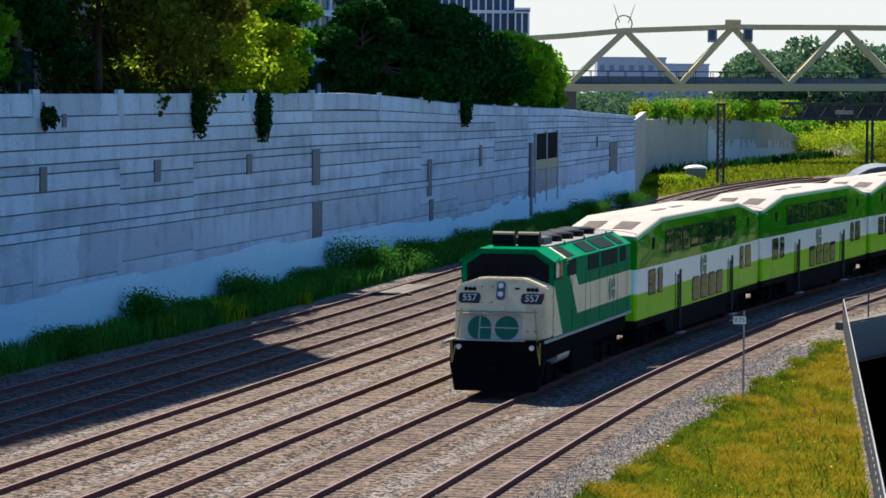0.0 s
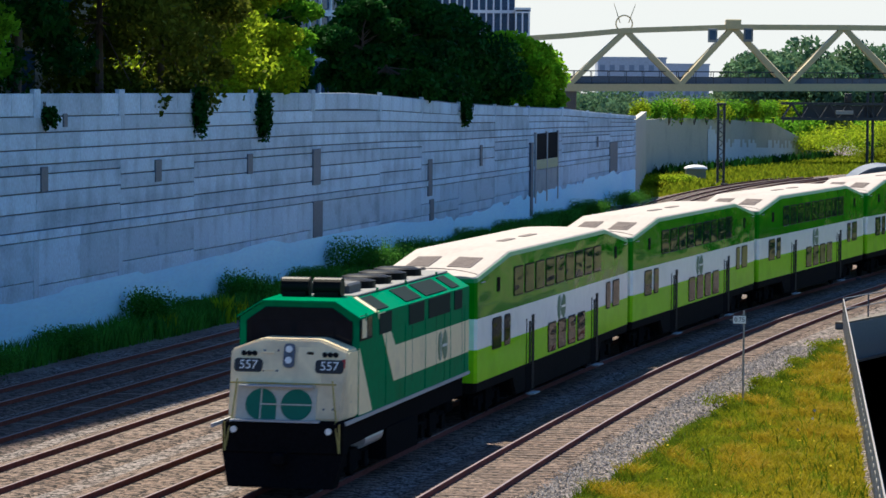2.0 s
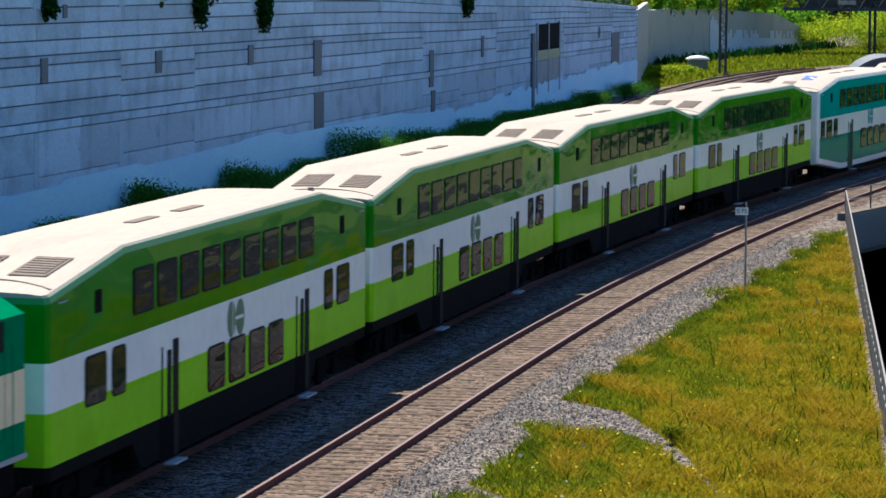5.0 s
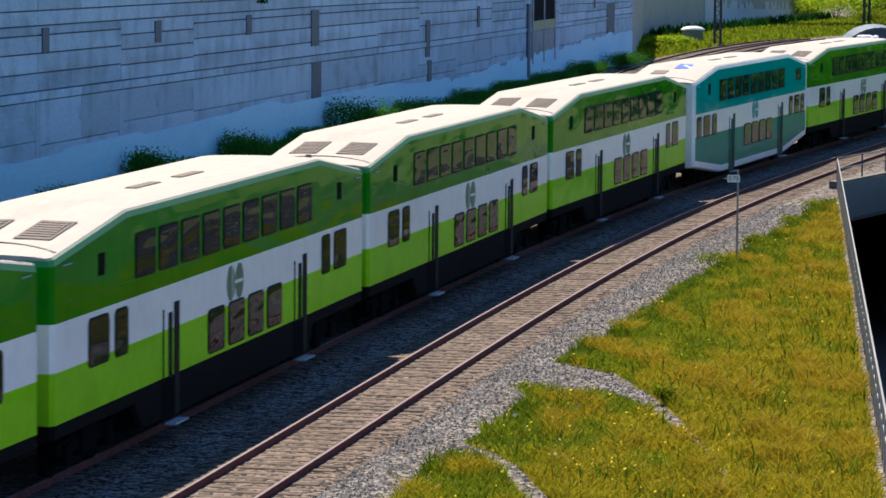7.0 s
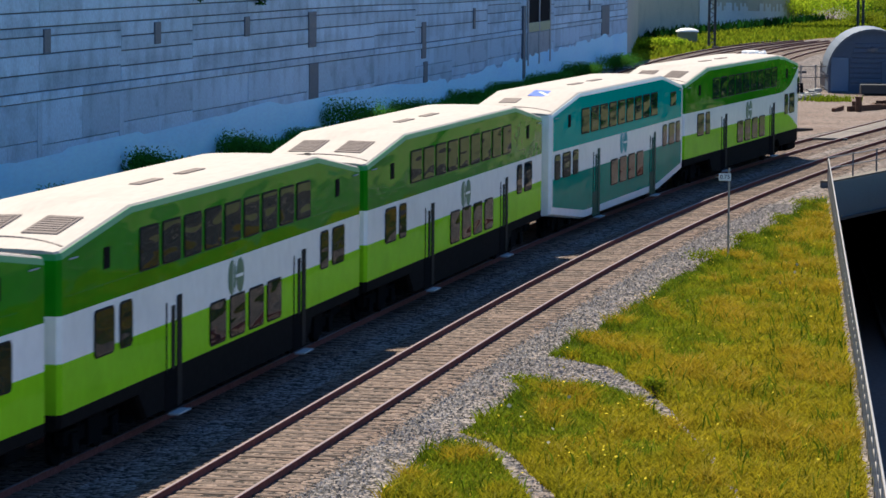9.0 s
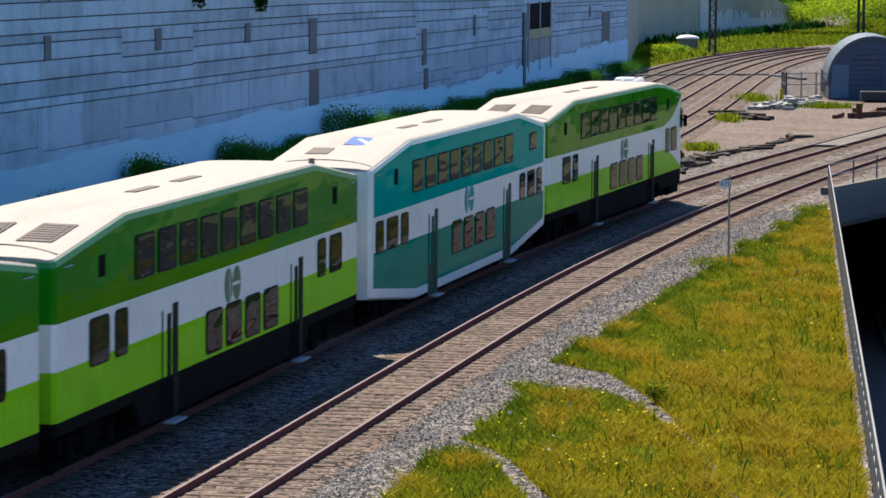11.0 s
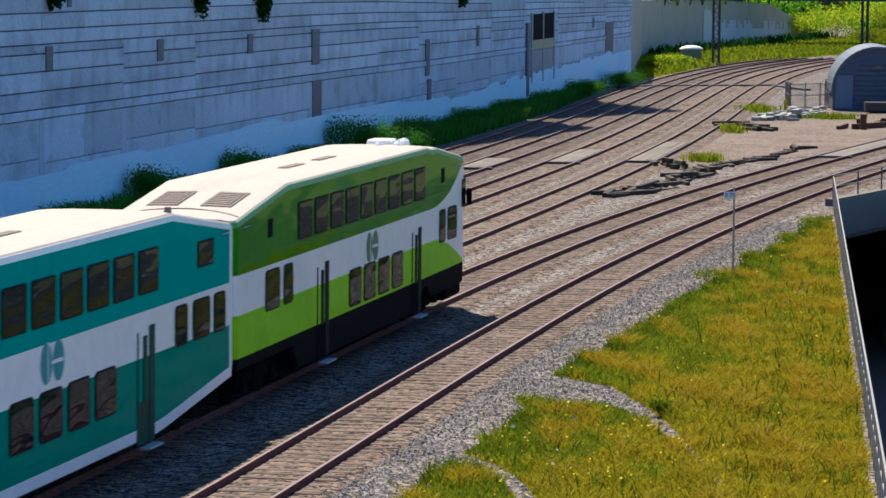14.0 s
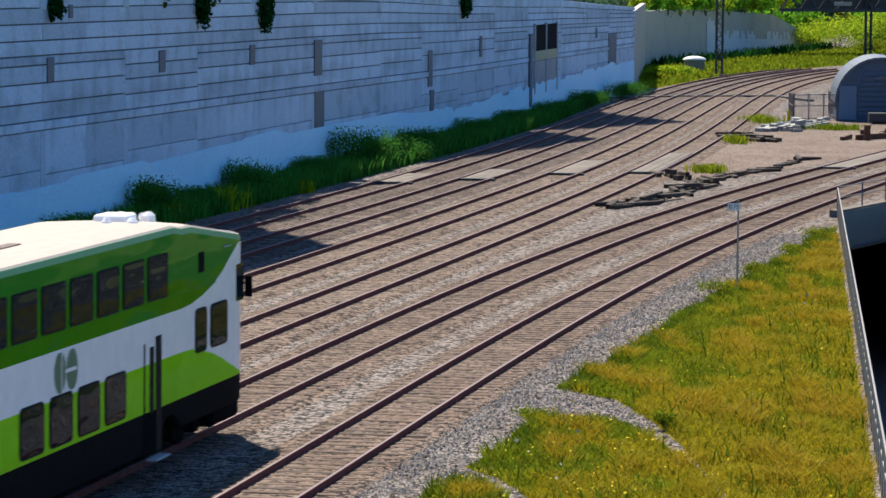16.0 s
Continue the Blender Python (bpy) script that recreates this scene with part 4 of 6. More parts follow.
def locomotive():
    L = thing("locomotive", "green and cream diesel passenger locomotive pulling coaches", "locomotive")

    def hood(x):
        return [(1.50, 1.72), (1.50, 2.6), (1.50, 4.13), (0.90, 4.50), (0.0, 4.54)]
    shell("hood", [5.6, 5.5, 2.0, -3.0, -8.0, -8.1], hood, [M_loco_green] * 4, L, "green hood with slanted roof edges")
    # nose
    bm = bmesh.new()
    pts = [(-1.40, 1.75), (1.40, 1.75), (1.47, 3.40), (0.74, 3.67), (-0.74, 3.67), (-1.47, 3.40)]
    f0 = [bm.verts.new((7.05 - (z - 1.75) * 0.32, y, z)) for y, z in pts]
    f1 = [bm.verts.new((5.55, y * (1.06 if z < 2 else 1.01), z)) for y, z in pts]
    bm.faces.new(f0)
    bm.faces.new(f1[::-1])
    for i in range(6):
        bm.faces.new((f0[i], f0[(i + 1) % 6], f1[(i + 1) % 6], f1[i]))
    bmesh.ops.bevel(bm, geom=bm.edges[:], offset=0.05, segments=2, affect="EDGES")
    part("nose", bm, M_cream, L, "cream sloping nose")

    def front(name, bm, material, y, z, out=0.0, parent=L, label=""):
        ob = part(name, bm, material, parent, label)
        ob.matrix_basis = pose(7.05 - (z - 1.75) * 0.32, y, z, 0, -17.7, 0) @ pose(out, 0, 0)
        return ob

    def slab(w, h, d, r=0.03):
        b = plate(w, h, r, d)
        b.transform(Matrix.Rotation(radians(-90), 4, "Z"))
        return b
    front("emblem_plate", slab(1.98, 0.86, 0.03), M_logo_plate, -0.22, 2.10, 0.0)
    for y in (-0.60, 0.28):
        bm = bmesh.new()
        tube(bm, (0, 0, 0), (0.02, 0, 0), 0.385, 36)
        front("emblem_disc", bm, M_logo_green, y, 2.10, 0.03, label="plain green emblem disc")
    front("emblem_corner", boxed(0.0, 0.02, 0.0, 0.385, -0.385, 0.0), M_logo_green, -0.60, 2.10, 0.031)
    front("emblem_line", boxed(0.0, 0.012, -0.015, 0.015, -0.40, 0.40), M_logo_plate, -0.60, 2.10, 0.052)
    front("emblem_line", boxed(0.0, 0.012, 0.0, 1.28, -0.015, 0.015), M_logo_plate, -0.60, 2.10, 0.053)
    for y in (-1.00, 1.02):
        nb = front("number_board", slab(0.70, 0.33, 0.04, 0.09), M_black, y, 3.02, 0.0, label="black number board with white digits")
        tx = new("number", lettering("557", 0.31, M_white, "number"))
        tx.parent = nb
        tx.matrix_basis = pose(0.045, 0, 0) @ FRONT_TURN
        for i in (-1, 0, 1):
            bm = bmesh.new()
            tube(bm, (0, 0, 0), (0.06, 0, 0), 0.062, 14)
            front("class_lamp", bm, M_rubber, y + i * 0.135, 3.30, 0.0)
    front("headlight_housing", slab(0.27, 0.60, 0.06, 0.1), M_plate, 0.0, 3.26, 0.0)
    for z in (3.14, 3.40):
        bm = bmesh.new()
        tube(bm, (0, 0, 0), (0.05, 0, 0), 0.085, 18)
        front("headlight", bm, M_lamp, 0.0, z, 0.05)
    front("nose_door", slab(0.62, 0.95, 0.012), M_cream, 0.52, 3.02, 0.0)
    front("vent", slab(0.16, 0.06, 0.02, 0.01), M_rubber, 0.52, 3.33, 0.012)
    front("red_mark", slab(0.09, 0.22, 0.015, 0.01), paint("red_mark", (0.45, 0.03, 0.03)), 1.36, 3.1, 0.0)
    for y in (-0.55,):
        front("hinge", slab(0.34, 0.04, 0.03, 0.01), M_cream, y, 3.33)
        front("hinge", slab(0.34, 0.04, 0.03, 0.01), M_cream, y, 2.92)
    for y, z in ((-0.62, 3.38), (-0.28, 3.38), (-0.62, 2.90), (-0.28, 2.90), (0.95, 2.02), (1.18, 2.02)):
        front("bolt", slab(0.05, 0.05, 0.02, 0.015), M_plate, y, z)
    for x, z in ((6.1, 2.55), (6.1, 2.15), (6.1, 1.85)):
        sided("side_step", shared(("side_step",), lambda: rounded(-0.13, 0.13, 0, 0.05, -0.03, 0.03, 0.01, 1), M_step), x, 1.40, z, 1, L)
    # windscreen and cab
    scr = polygon_plate([(-1.33, 3.36), (1.33, 3.36), (1.33, 4.04), (0.84, 4.38), (-0.84, 4.38), (-1.33, 4.04)], 0.03)
    scr.transform(Matrix.Rotation(radians(-90), 4, "Z"))
    ws = part("windscreen", scr, M_rubber, L, "dark wraparound windscreen")
    ws.location.x = 5.6
    for y, w in ((-0.70, 1.0), (0.42, 0.95), (1.14, 0.42)):
        gl = part("pane", slab(w, 0.50, 0.012, 0.05), M_screen, ws)
        gl.location = (0.03, y, 3.82)
    brow = bmesh.new()
    for a, b in (((-0.92, 4.50), (0.92, 4.50)), ((0.92, 4.50), (1.56, 4.10)), ((-1.56, 4.10), (-0.92, 4.50))):
        v = [brow.verts.new(p) for p in ((5.72, a[0], a[1]), (5.72, b[0], b[1]), (4.0, b[0], b[1] + 0.03), (4.0, a[0], a[1] + 0.03))]
        u = [brow.verts.new((q.co.x, q.co.y, q.co.z + 0.05)) for q in v]
        for f in ((0, 1, 2, 3), (4, 5, 6, 7), (0, 1, 5, 4), (1, 2, 6, 5), (2, 3, 7, 6), (3, 0, 4, 7)):
            brow.faces.new([(v + u)[i] for i in f])
    part("cab_roof", brow, M_loco_green, L)
    for s in (1, -1):
        w = sided("cab_window", shared(("cab_window_l",), lambda: plate(1.30, 0.62, 0.05, 0.03), M_rubber), 4.92, 1.50, 3.88, s, L)
        bl = new("blind", shared(("blind",), lambda: plate(0.48, 0.50, 0.03, 0.04), M_cream))
        bl.parent, bl.location.x = w, 0.24 * s
        pn = new("pane", shared(("cab_pane",), lambda: plate(0.42, 0.50, 0.03, 0.04), M_screen))
        pn.parent, pn.location.x = w, -0.34 * s
        stripe = [(-8.1, 2.28), (1.67, 2.28), (3.55, 4.12), (2.75, 4.12), (1.50, 3.18), (-8.1, 3.18)]
        nose = [(5.6, 1.76), (4.14, 1.76), (5.55, 3.40), (5.6, 3.40)]
        for name, pts in (("cream_stripe", stripe), ("cream_side", nose)):
            q = [(x * s, z) for x, z in pts]
            sided(name, finish(name, polygon_plate(q, 0.008), M_cream), 0, 1.50, 0, s, L, "cream painted stripe")
        for x0, x1 in ((3.38, 2.0), (-0.1, -1.98), (-2.56, -5.38), (-6.0, -7.05)):
            sided("grille", finish("grille", boxed(-(x0 - x1) / 2, (x0 - x1) / 2, 0, 0.02, 0, 0.52), M_grille), (x0 + x1) / 2, 1.50, 3.58, s, L, "dark ventilation grille")
            sl = part("roof_grille", boxed(-(x0 - x1) / 2, (x0 - x1) / 2, -0.27, 0.27, 0, 0.02), M_grille, L)
            sl.matrix_basis = pose((x0 + x1) / 2, s * 1.19, 4.325, -31.7 * s, 0, 0)
        rs = part("cream_roof_stripe", boxed(-0.36, 0.36, -0.34, 0.34, 0, 0.012), M_cream, L)
        rs.matrix_basis = pose(3.75, s * 1.20, 4.335, -31.7 * s, 0, 0)
        for x in (-0.54, -3.6, -7.1):
            sided("door_seam", shared(("seam",), lambda: boxed(-0.010, 0.010, 0, 0.012, -0.85, 0.80), M_logo_green), x, 1.50, 2.95, s, L)
        for x in (-4.7, -5.5, -2.2, 0.3, -7.5, 2.6):
            sided("body_rib", shared(("rib",), lambda: boxed(-0.025, 0.025, 0, 0.012, -1.0, 0.9), M_loco_green), x, 1.50, 2.76, s, L)
        emblem(-3.8, -5.05, 2.33, 3.12, s, L, M_emblem, 1.509)
        sided("sill", shared(("sill",), lambda: boxed(-8.15, 7.0, 0, 0.05, 0, 0.09), M_step), 0, 1.48, 1.64, s, L, "pale sill strip")
        for z, y in ((1.02, 1.12),):
            bm = tubed((2.2, s * y, z), (4.2, s * y, z), 0.24, 16)
            part("air_tank", bm, M_tank, L, "silver air tank")
        for x in (5.2, 4.0):
            bm = tubed((x, s * 1.58, 4.25), (x, s * 1.58, 4.06), 0.015, 6)
            part("rain_gutter", bm, M_loco_green, L)
    # roof equipment
    for y in (-0.40, 0.42):
        bm = tubed((4.3, y - 0.35, 4.80), (4.3, y + 0.35, 4.80), 0.25, 20)
        box(bm, 4.0, 4.6, y - 0.3, y + 0.3, 4.5, 4.7)
        part("roof_unit", bm, M_drum, L, "dark rounded roof unit")
    part("exhaust_box", rounded(1.5, 2.9, -0.6, 0.6, 4.5, 4.8, 0.05, 1), M_darksteel, L)
    for x in (0.2, -1.7, -3.6, -5.5):
        bm = tubed((x, 0, 4.5), (x, 0, 4.74), 0.66, 24)
        tube(bm, (x, 0, 4.74), (x, 0, 4.78), 0.62, 24, 0.5)
        part("cooling_fan", bm, M_drum, L, "dark round cooling fan housing")
    part("roof_walk", rounded(-8.0, 3.4, -0.9, 0.9, 4.50, 4.56, 0.02, 1), paint("roof_walk_steel", (0.16, 0.16, 0.15), 0.25), L)
    for x in (1.2, -2.2, -6.2):
        bm = bmesh.new()
        tube(bm, (x, 0.95, 4.50), (x, 0.95, 4.62), 0.03, 8)
        part("lifting_eye", bm, M_loco_green, L)
    # running gear
    bm = boxed(-8.0, 6.9, -1.35, 1.35, 1.05, 1.72)
    box(bm, -1.8, 2.0, -1.40, 1.40, 0.30, 1.1)
    part("underframe", bm, M_under, L)
    part("buffer_beam", rounded(6.6, 7.25, -1.5, 1.5, 0.95, 1.72, 0.04, 1), M_under, L)
    pl = bmesh.new()
    v = [pl.verts.new(p) for p in ((7.2, -1.5, 0.98), (7.2, 1.5, 0.98), (7.45, 1.3, 0.15), (7.45, -1.3, 0.15), (6.7, -1.5, 0.98), (6.7, 1.5, 0.98), (6.9, 1.3, 0.15), (6.9, -1.3, 0.15))]
    for f in ((0, 1, 2, 3), (5, 4, 7, 6), (0, 3, 7, 4), (1, 5, 6, 2), (3, 2, 6, 7), (0, 4, 5, 1)):
        pl.faces.new([v[i] for i in f])
    part("snow_plough", pl, M_under, L, "black front plough plate")
    bm = rounded(7.2, 7.8, -0.15, 0.15, 0.72, 1.0, 0.05, 1)
    part("coupler", bm, M_under, L)
    part("sill_bar", boxed(7.06, 7.3, -1.3, 0.9, 1.715, 1.76), M_step, L, "pale front sill")
    for y in (-1.2, 1.15):
        bm = bmesh.new()
        tube(bm, (7.25, y, 1.52), (7.31, y, 1.52), 0.08, 16)
        part("ditch_light", bm, M_lamp, L)
    for s in (-1, 1):
        bm = bmesh.new()
        tube(bm, (7.30, s * 1.42, 1.0), (7.30, s * 1.42, 1.7), 0.022, 6)
        tube(bm, (7.12, s * 1.30, 1.7), (7.02, s * 1.18, 2.72), 0.022, 6)
        tube(bm, (7.30, s * 1.42, 1.0), (7.22, s * 1.30, 1.7), 0.022, 6)
        part("handrail", bm, M_handrail, L, "yellow handrail")
    bm = bmesh.new()
    tube(bm, (6.92, -1.38, 2.62), (6.92, 1.25, 2.62), 0.022, 6)
    part("handrail", bm, M_handrail, L, "yellow handrail")
    part("platform", rounded(6.78, 7.0, -1.15, 0.7, 2.53, 2.58, 0.01, 1), M_step, L)
    bogie(4.6, L, 2.7)
    bogie(-4.9, L, 2.7)
    return L


CARS = [locomotive()]
green = coach("green", "dark green, white and lime double-deck passenger coach")
CARS.append(green)
for k in range(3):
    CARS.append(copy_thing(green, Matrix()))
CARS.append(coach("teal", "older turquoise and white double-deck passenger coach"))
CARS.append(coach("cab", "green, white and lime double-deck cab coach at the tail"))
TRAIN_AT = ((0, 28.65), (2, 1.95), (4, -24.4), (6.5, -57.0), (9, -89.4), (11.5, -122.2), (14, -154.9), (15, -167.75), (16, -180.35))


def motions():
    """The train rolls past along the main line, each vehicle on its own bogies."""
    ts = [i * 0.5 for i in range(33)]
    at = np.interp(ts, [a for a, b in TRAIN_AT], [b for a, b in TRAIN_AT])
    for k, car in enumerate(CARS):
        mid = -9.4 if k == 0 else (k - 1) * 25.91 + 12.6 + (0, 0, 0, 0, 0, 0.75, 0.3)[k]
        walk(car, [(t, coach_pose(float(s) + mid, 4.7 if k == 0 else 9.3)) for t, s in zip(ts, at)])


# ---- plants ----
def leaf_mesh(name, points, size, material, seed, flat=0.0, aspect=0.6):
    """Many small leaf-shaped quads at the given points, turned every way."""
    r = np.random.RandomState(seed)
    p = np.asarray(points, float)
    n = len(p)
    a = r.normal(size=(n, 3))
    a[:, 2] *= 1 - flat
    a /= np.linalg.norm(a, axis=1)[:, None]
    b = np.cross(a, r.normal(size=(n, 3)))
    b /= np.linalg.norm(b, axis=1)[:, None]
    s = size * r.uniform(0.6, 1.4, n)[:, None]
    quad = np.stack([p - a * s * 0.5, p + b * s * aspect * 0.5, p + a * s * 0.5, p - b * s * aspect * 0.5], 1).reshape(-1, 3)
    me = bpy.data.meshes.new(name)
    me.from_pydata([tuple(v) for v in quad], [], [(i, i + 1, i + 2, i + 3) for i in range(0, 4 * n, 4)])
    me.materials.append(material)
    return me


def blades(name, xy, z0, height, width, material, seed, lean=0.35, label="", kind="stuff"):
    """Grass and weeds: tapering blades that bend over."""
    r = np.random.RandomState(seed)
    xy = np.asarray(xy, float)
    n = len(xy)
    h = height * r.uniform(0.45, 1.35, n)
    ang = r.uniform(0, 2 * np.pi, n)
    w = width * r.uniform(0.6, 1.4, n)
    dx, dy = np.cos(ang), np.sin(ang)
    la = r.uniform(0, 2 * np.pi, n)
    lx, ly = np.cos(la) * h * lean, np.sin(la) * h * lean
    base = np.column_stack([xy, np.broadcast_to(z0, (n,))])
    o = np.column_stack([dx * w / 2, dy * w / 2, np.zeros(n)])
    mid = base + np.column_stack([lx * 0.35, ly * 0.35, h * 0.62])
    tip = base + np.column_stack([lx, ly, h])
    v = np.stack([base - o, base + o, mid + o * 0.8, mid - o * 0.8, tip], 1).reshape(-1, 3)
    faces = []
    for i in range(0, 5 * n, 5):
        faces.append((i, i + 1, i + 2, i + 3))
        faces.append((i + 3, i + 2, i + 4))
    me = bpy.data.meshes.new(name)
    me.from_pydata([tuple(q) for q in v], [], faces)
    me.materials.append(material)
    return tagged(new(name, me), label, "plants" if label else "", kind=kind)


def inside(pts, poly):
    x, y = pts[:, 0], pts[:, 1]
    c = np.zeros(len(pts), bool)
    for (x0, y0), (x1, y1) in zip(poly, poly[1:] + poly[:1]):
        c ^= ((y0 > y) != (y1 > y)) & (x < (x1 - x0) * (y - y0) / (y1 - y0 + 1e-9) + x0)
    return c


def scatter(poly, per_m2, seed, clump=0.0):
    r = np.random.RandomState(seed)
    p = np.array(poly)
    lo, hi = p.min(0), p.max(0)
    n = int((hi - lo).prod() * per_m2)
    q = r.uniform(lo, hi, (n, 2))
    q = q[inside(q, [tuple(v) for v in poly])]
    if clump:
        f = np.array([noise.noise(Vector((x * 0.9, y * 0.9, seed))) for x, y in q])
        q = q[r.uniform(0, 1, len(q)) < np.clip(0.55 + clump * f, 0.03, 1)]
    return q


def ragged(poly, amount, seed, step=0.7):
    """The outline with an uneven edge."""
    r = random.Random(seed)
    out = []
    for (x0, y0), (x1, y1) in zip(poly, poly[1:] + poly[:1]):
        n = max(1, int(math.hypot(x1 - x0, y1 - y0) / step))
        for i in range(n):
            out.append((x0 + (x1 - x0) * i / n + r.uniform(-amount, amount), y0 + (y1 - y0) * i / n + r.uniform(-amount, amount) * 2))
    return out


def cop(y):
    return coping_at(y) - 0.16


MEADOW_A = [(2.6, 84.7), (3.8, 88.9), (5.6, 96.5), (6.8, 102.8), (9.3, 113.1), (12.3, 125.6), (14.6, 135.5), (cop(136), 136), (cop(110), 110), (cop(90), 90), (cop(62), 62),
            (5.6, 62), (5.3, 70), (4.95, 76.0), (4.6, 79.0), (4.0, 82.6)]
MEADOW_B = [(0.4, 71.2), (1.0, 73.7), (1.8, 77.6), (2.7, 79.6), (3.3, 79.1), (4.1, 77.6), (4.75, 73.9), (5.2, 70), (5.5, 62), (2.2, 62), (1.5, 67.3), (1.0, 69.8)]
MEADOW_C = [(-0.5, 67.0), (-0.35, 68.4), (0.1, 69.3), (0.6, 68.6), (1.1, 67.0), (1.7, 62), (-1.2, 62)]

PATHS = ([(2.4, 85.0), (4.0, 82.6), (4.6, 79.0), (4.95, 76), (4.75, 73.9), (4.1, 77.6), (3.3, 79.1), (2.7, 79.6), (1.6, 77.6)],
         [(0.2, 71.4), (1.0, 69.8), (1.5, 67.3), (2.2, 62), (1.7, 62), (1.1, 67), (0.6, 68.6), (0.1, 69.3), (-0.5, 68.9)])


def edge_gap(pts, line):
    """Distance of points to a broken line."""
    best = np.full(len(pts), 1e9)
    for p, q in zip(line, line[1:]):
        p, q = np.array(p), np.array(q)
        u = np.clip(((pts - p) @ (q - p)) / ((q - p) @ (q - p)), 0, 1)
        best = np.minimum(best, np.linalg.norm(pts - (p + u[:, None] * (q - p)), axis=1))
    return best


def meadow():
    for i, (poly, rim) in enumerate(((MEADOW_A, 7), (MEADOW_B, 6), (MEADOW_C, 5))):
        sheet("meadow_soil", ragged(poly, 0.10, i), GROUND + 0.006 + 0.001 * i, M_soil, "dry olive soil under the meadow")
        pts = scatter(poly, 560, 10 + i, 0.35)
        wide = np.array([noise.noise(Vector((x * 0.33 + 3, y * 0.13, 5))) for x, y in pts])
        mid = np.array([noise.noise(Vector((x * 1.1, y * 0.5, 9))) for x, y in pts])
        gap = edge_gap(pts, poly[:rim])
        lush = gap + 1.5 * mid - 0.8 * wide < 0.6
        green = ~lush & (gap * 0.36 + 1.6 * mid + 2.0 * wide < (0.85 if i == 0 else 1.0))
        straw = ~lush & ~green & (wide + 0.6 * mid > 0.27)
        rest = ~(lush | green | straw)
        tall = 1.0 + 0.9 * np.clip(mid + 0.5 * wide, -0.6, 0.8)
        for k, (sel, mt, h, lean, name, label) in enumerate((
                (lush, M_lush, 0.24, 0.7, "lush_grass", "lush green grass along the ballast edge"), (green, M_green_grass, 0.22, 0.8, "green_grass", "fresh yellow-green grass in the meadow"),
                (straw, M_straw, 0.24, 1.1, "straw_grass", "straw-brown seeding grass in the meadow"), (rest, M_meadow, 0.21, 1.0, "meadow_grass", "yellow-olive dry summer meadow grass"))):
            blades(name, pts[sel], GROUND, h * tall[sel], 0.026, mt, 20 + 10 * k + i, lean, label)
        edge = scatter(poly, 12, 40 + i, 1.6)
        blades("tall_weeds", edge, GROUND, 0.42, 0.035, M_lush, 55 + i, 0.6, "tall green weeds standing in the meadow")
        fl = scatter(poly, 9.0 if i else 2.4, 60 + i, 1.8)
        z = GROUND + np.random.RandomState(i).uniform(0.25, 0.55, len(fl))
        tagged(new("flower_heads", leaf_mesh("flower_heads", np.column_stack([fl, z]), 0.06, M_flower, 70 + i, 0.3, 0.9)), "small yellow flower heads over the meadow", "flowers", kind="stuff")
        fl = scatter(poly, 0.22 if i else 0.05, 80 + i, 1.8)
        z = GROUND + np.random.RandomState(i + 5).uniform(0.3, 0.6, len(fl))
        tagged(new("pale_flowers", leaf_mesh("pale_flowers", np.column_stack([fl, z]), 0.09, M_pale_flower, 90 + i, 0.8, 0.9)), "pale flower umbels over the meadow", "flowers", kind="stuff")
    # brighter bushes near the far tip
    for x, y, rr, hh, sd in ((13.8, 131.5, 0.6, 0.5, 1), (12.3, 125.5, 0.5, 0.4, 2), (10.1, 116.5, 0.4, 0.45, 3), (4.85, 77.3, 0.3, 0.4, 4), (8.3, 109.0, 0.6, 0.5, 5), (2.0, 78.2, 0.5, 0.35, 6)):
        shrub(x, y, GROUND, rr, hh, M_green_grass, 300 + sd, "leafy yellow-green weed clump in the meadow")


def shrub(x, y, z, r, h, material, seed, label, n=None):
    """A low bush: a few stems and a cloud of leaves."""
    rr = np.random.RandomState(seed)
    t = thing("bush", label, "bush", at=pose(x, y, z))
    bm = bmesh.new()
    tips = []
    for i in range(6):
        a, d = rr.uniform(0, 6.28), rr.uniform(0.1, 0.7) * r
        tip = (math.cos(a) * d, math.sin(a) * d, h * rr.uniform(0.5, 0.85))
        tube(bm, (0, 0, 0), tip, 0.02 + 0.01 * h, 5, 0.008)
        tips.append(tip)
    part("stem", bm, M_bark, t)
    n = n or int(1500 * max(0.4, r * h))
    c = np.array(tips)[rr.randint(0, 6, n)]
    q = c + rr.normal(size=(n, 3)) * [r * 0.30, r * 0.30, h * 0.17]
    q[:, 2] = np.clip(q[:, 2], 0.03, h * 1.15)
    ob = new("leaves", leaf_mesh("leaves", q, (0.055 + 0.025 * min(2.0, h)) * (2.2 if y > 300 else 1.0), material, seed))
    ob.parent = t
    return t


meadow()


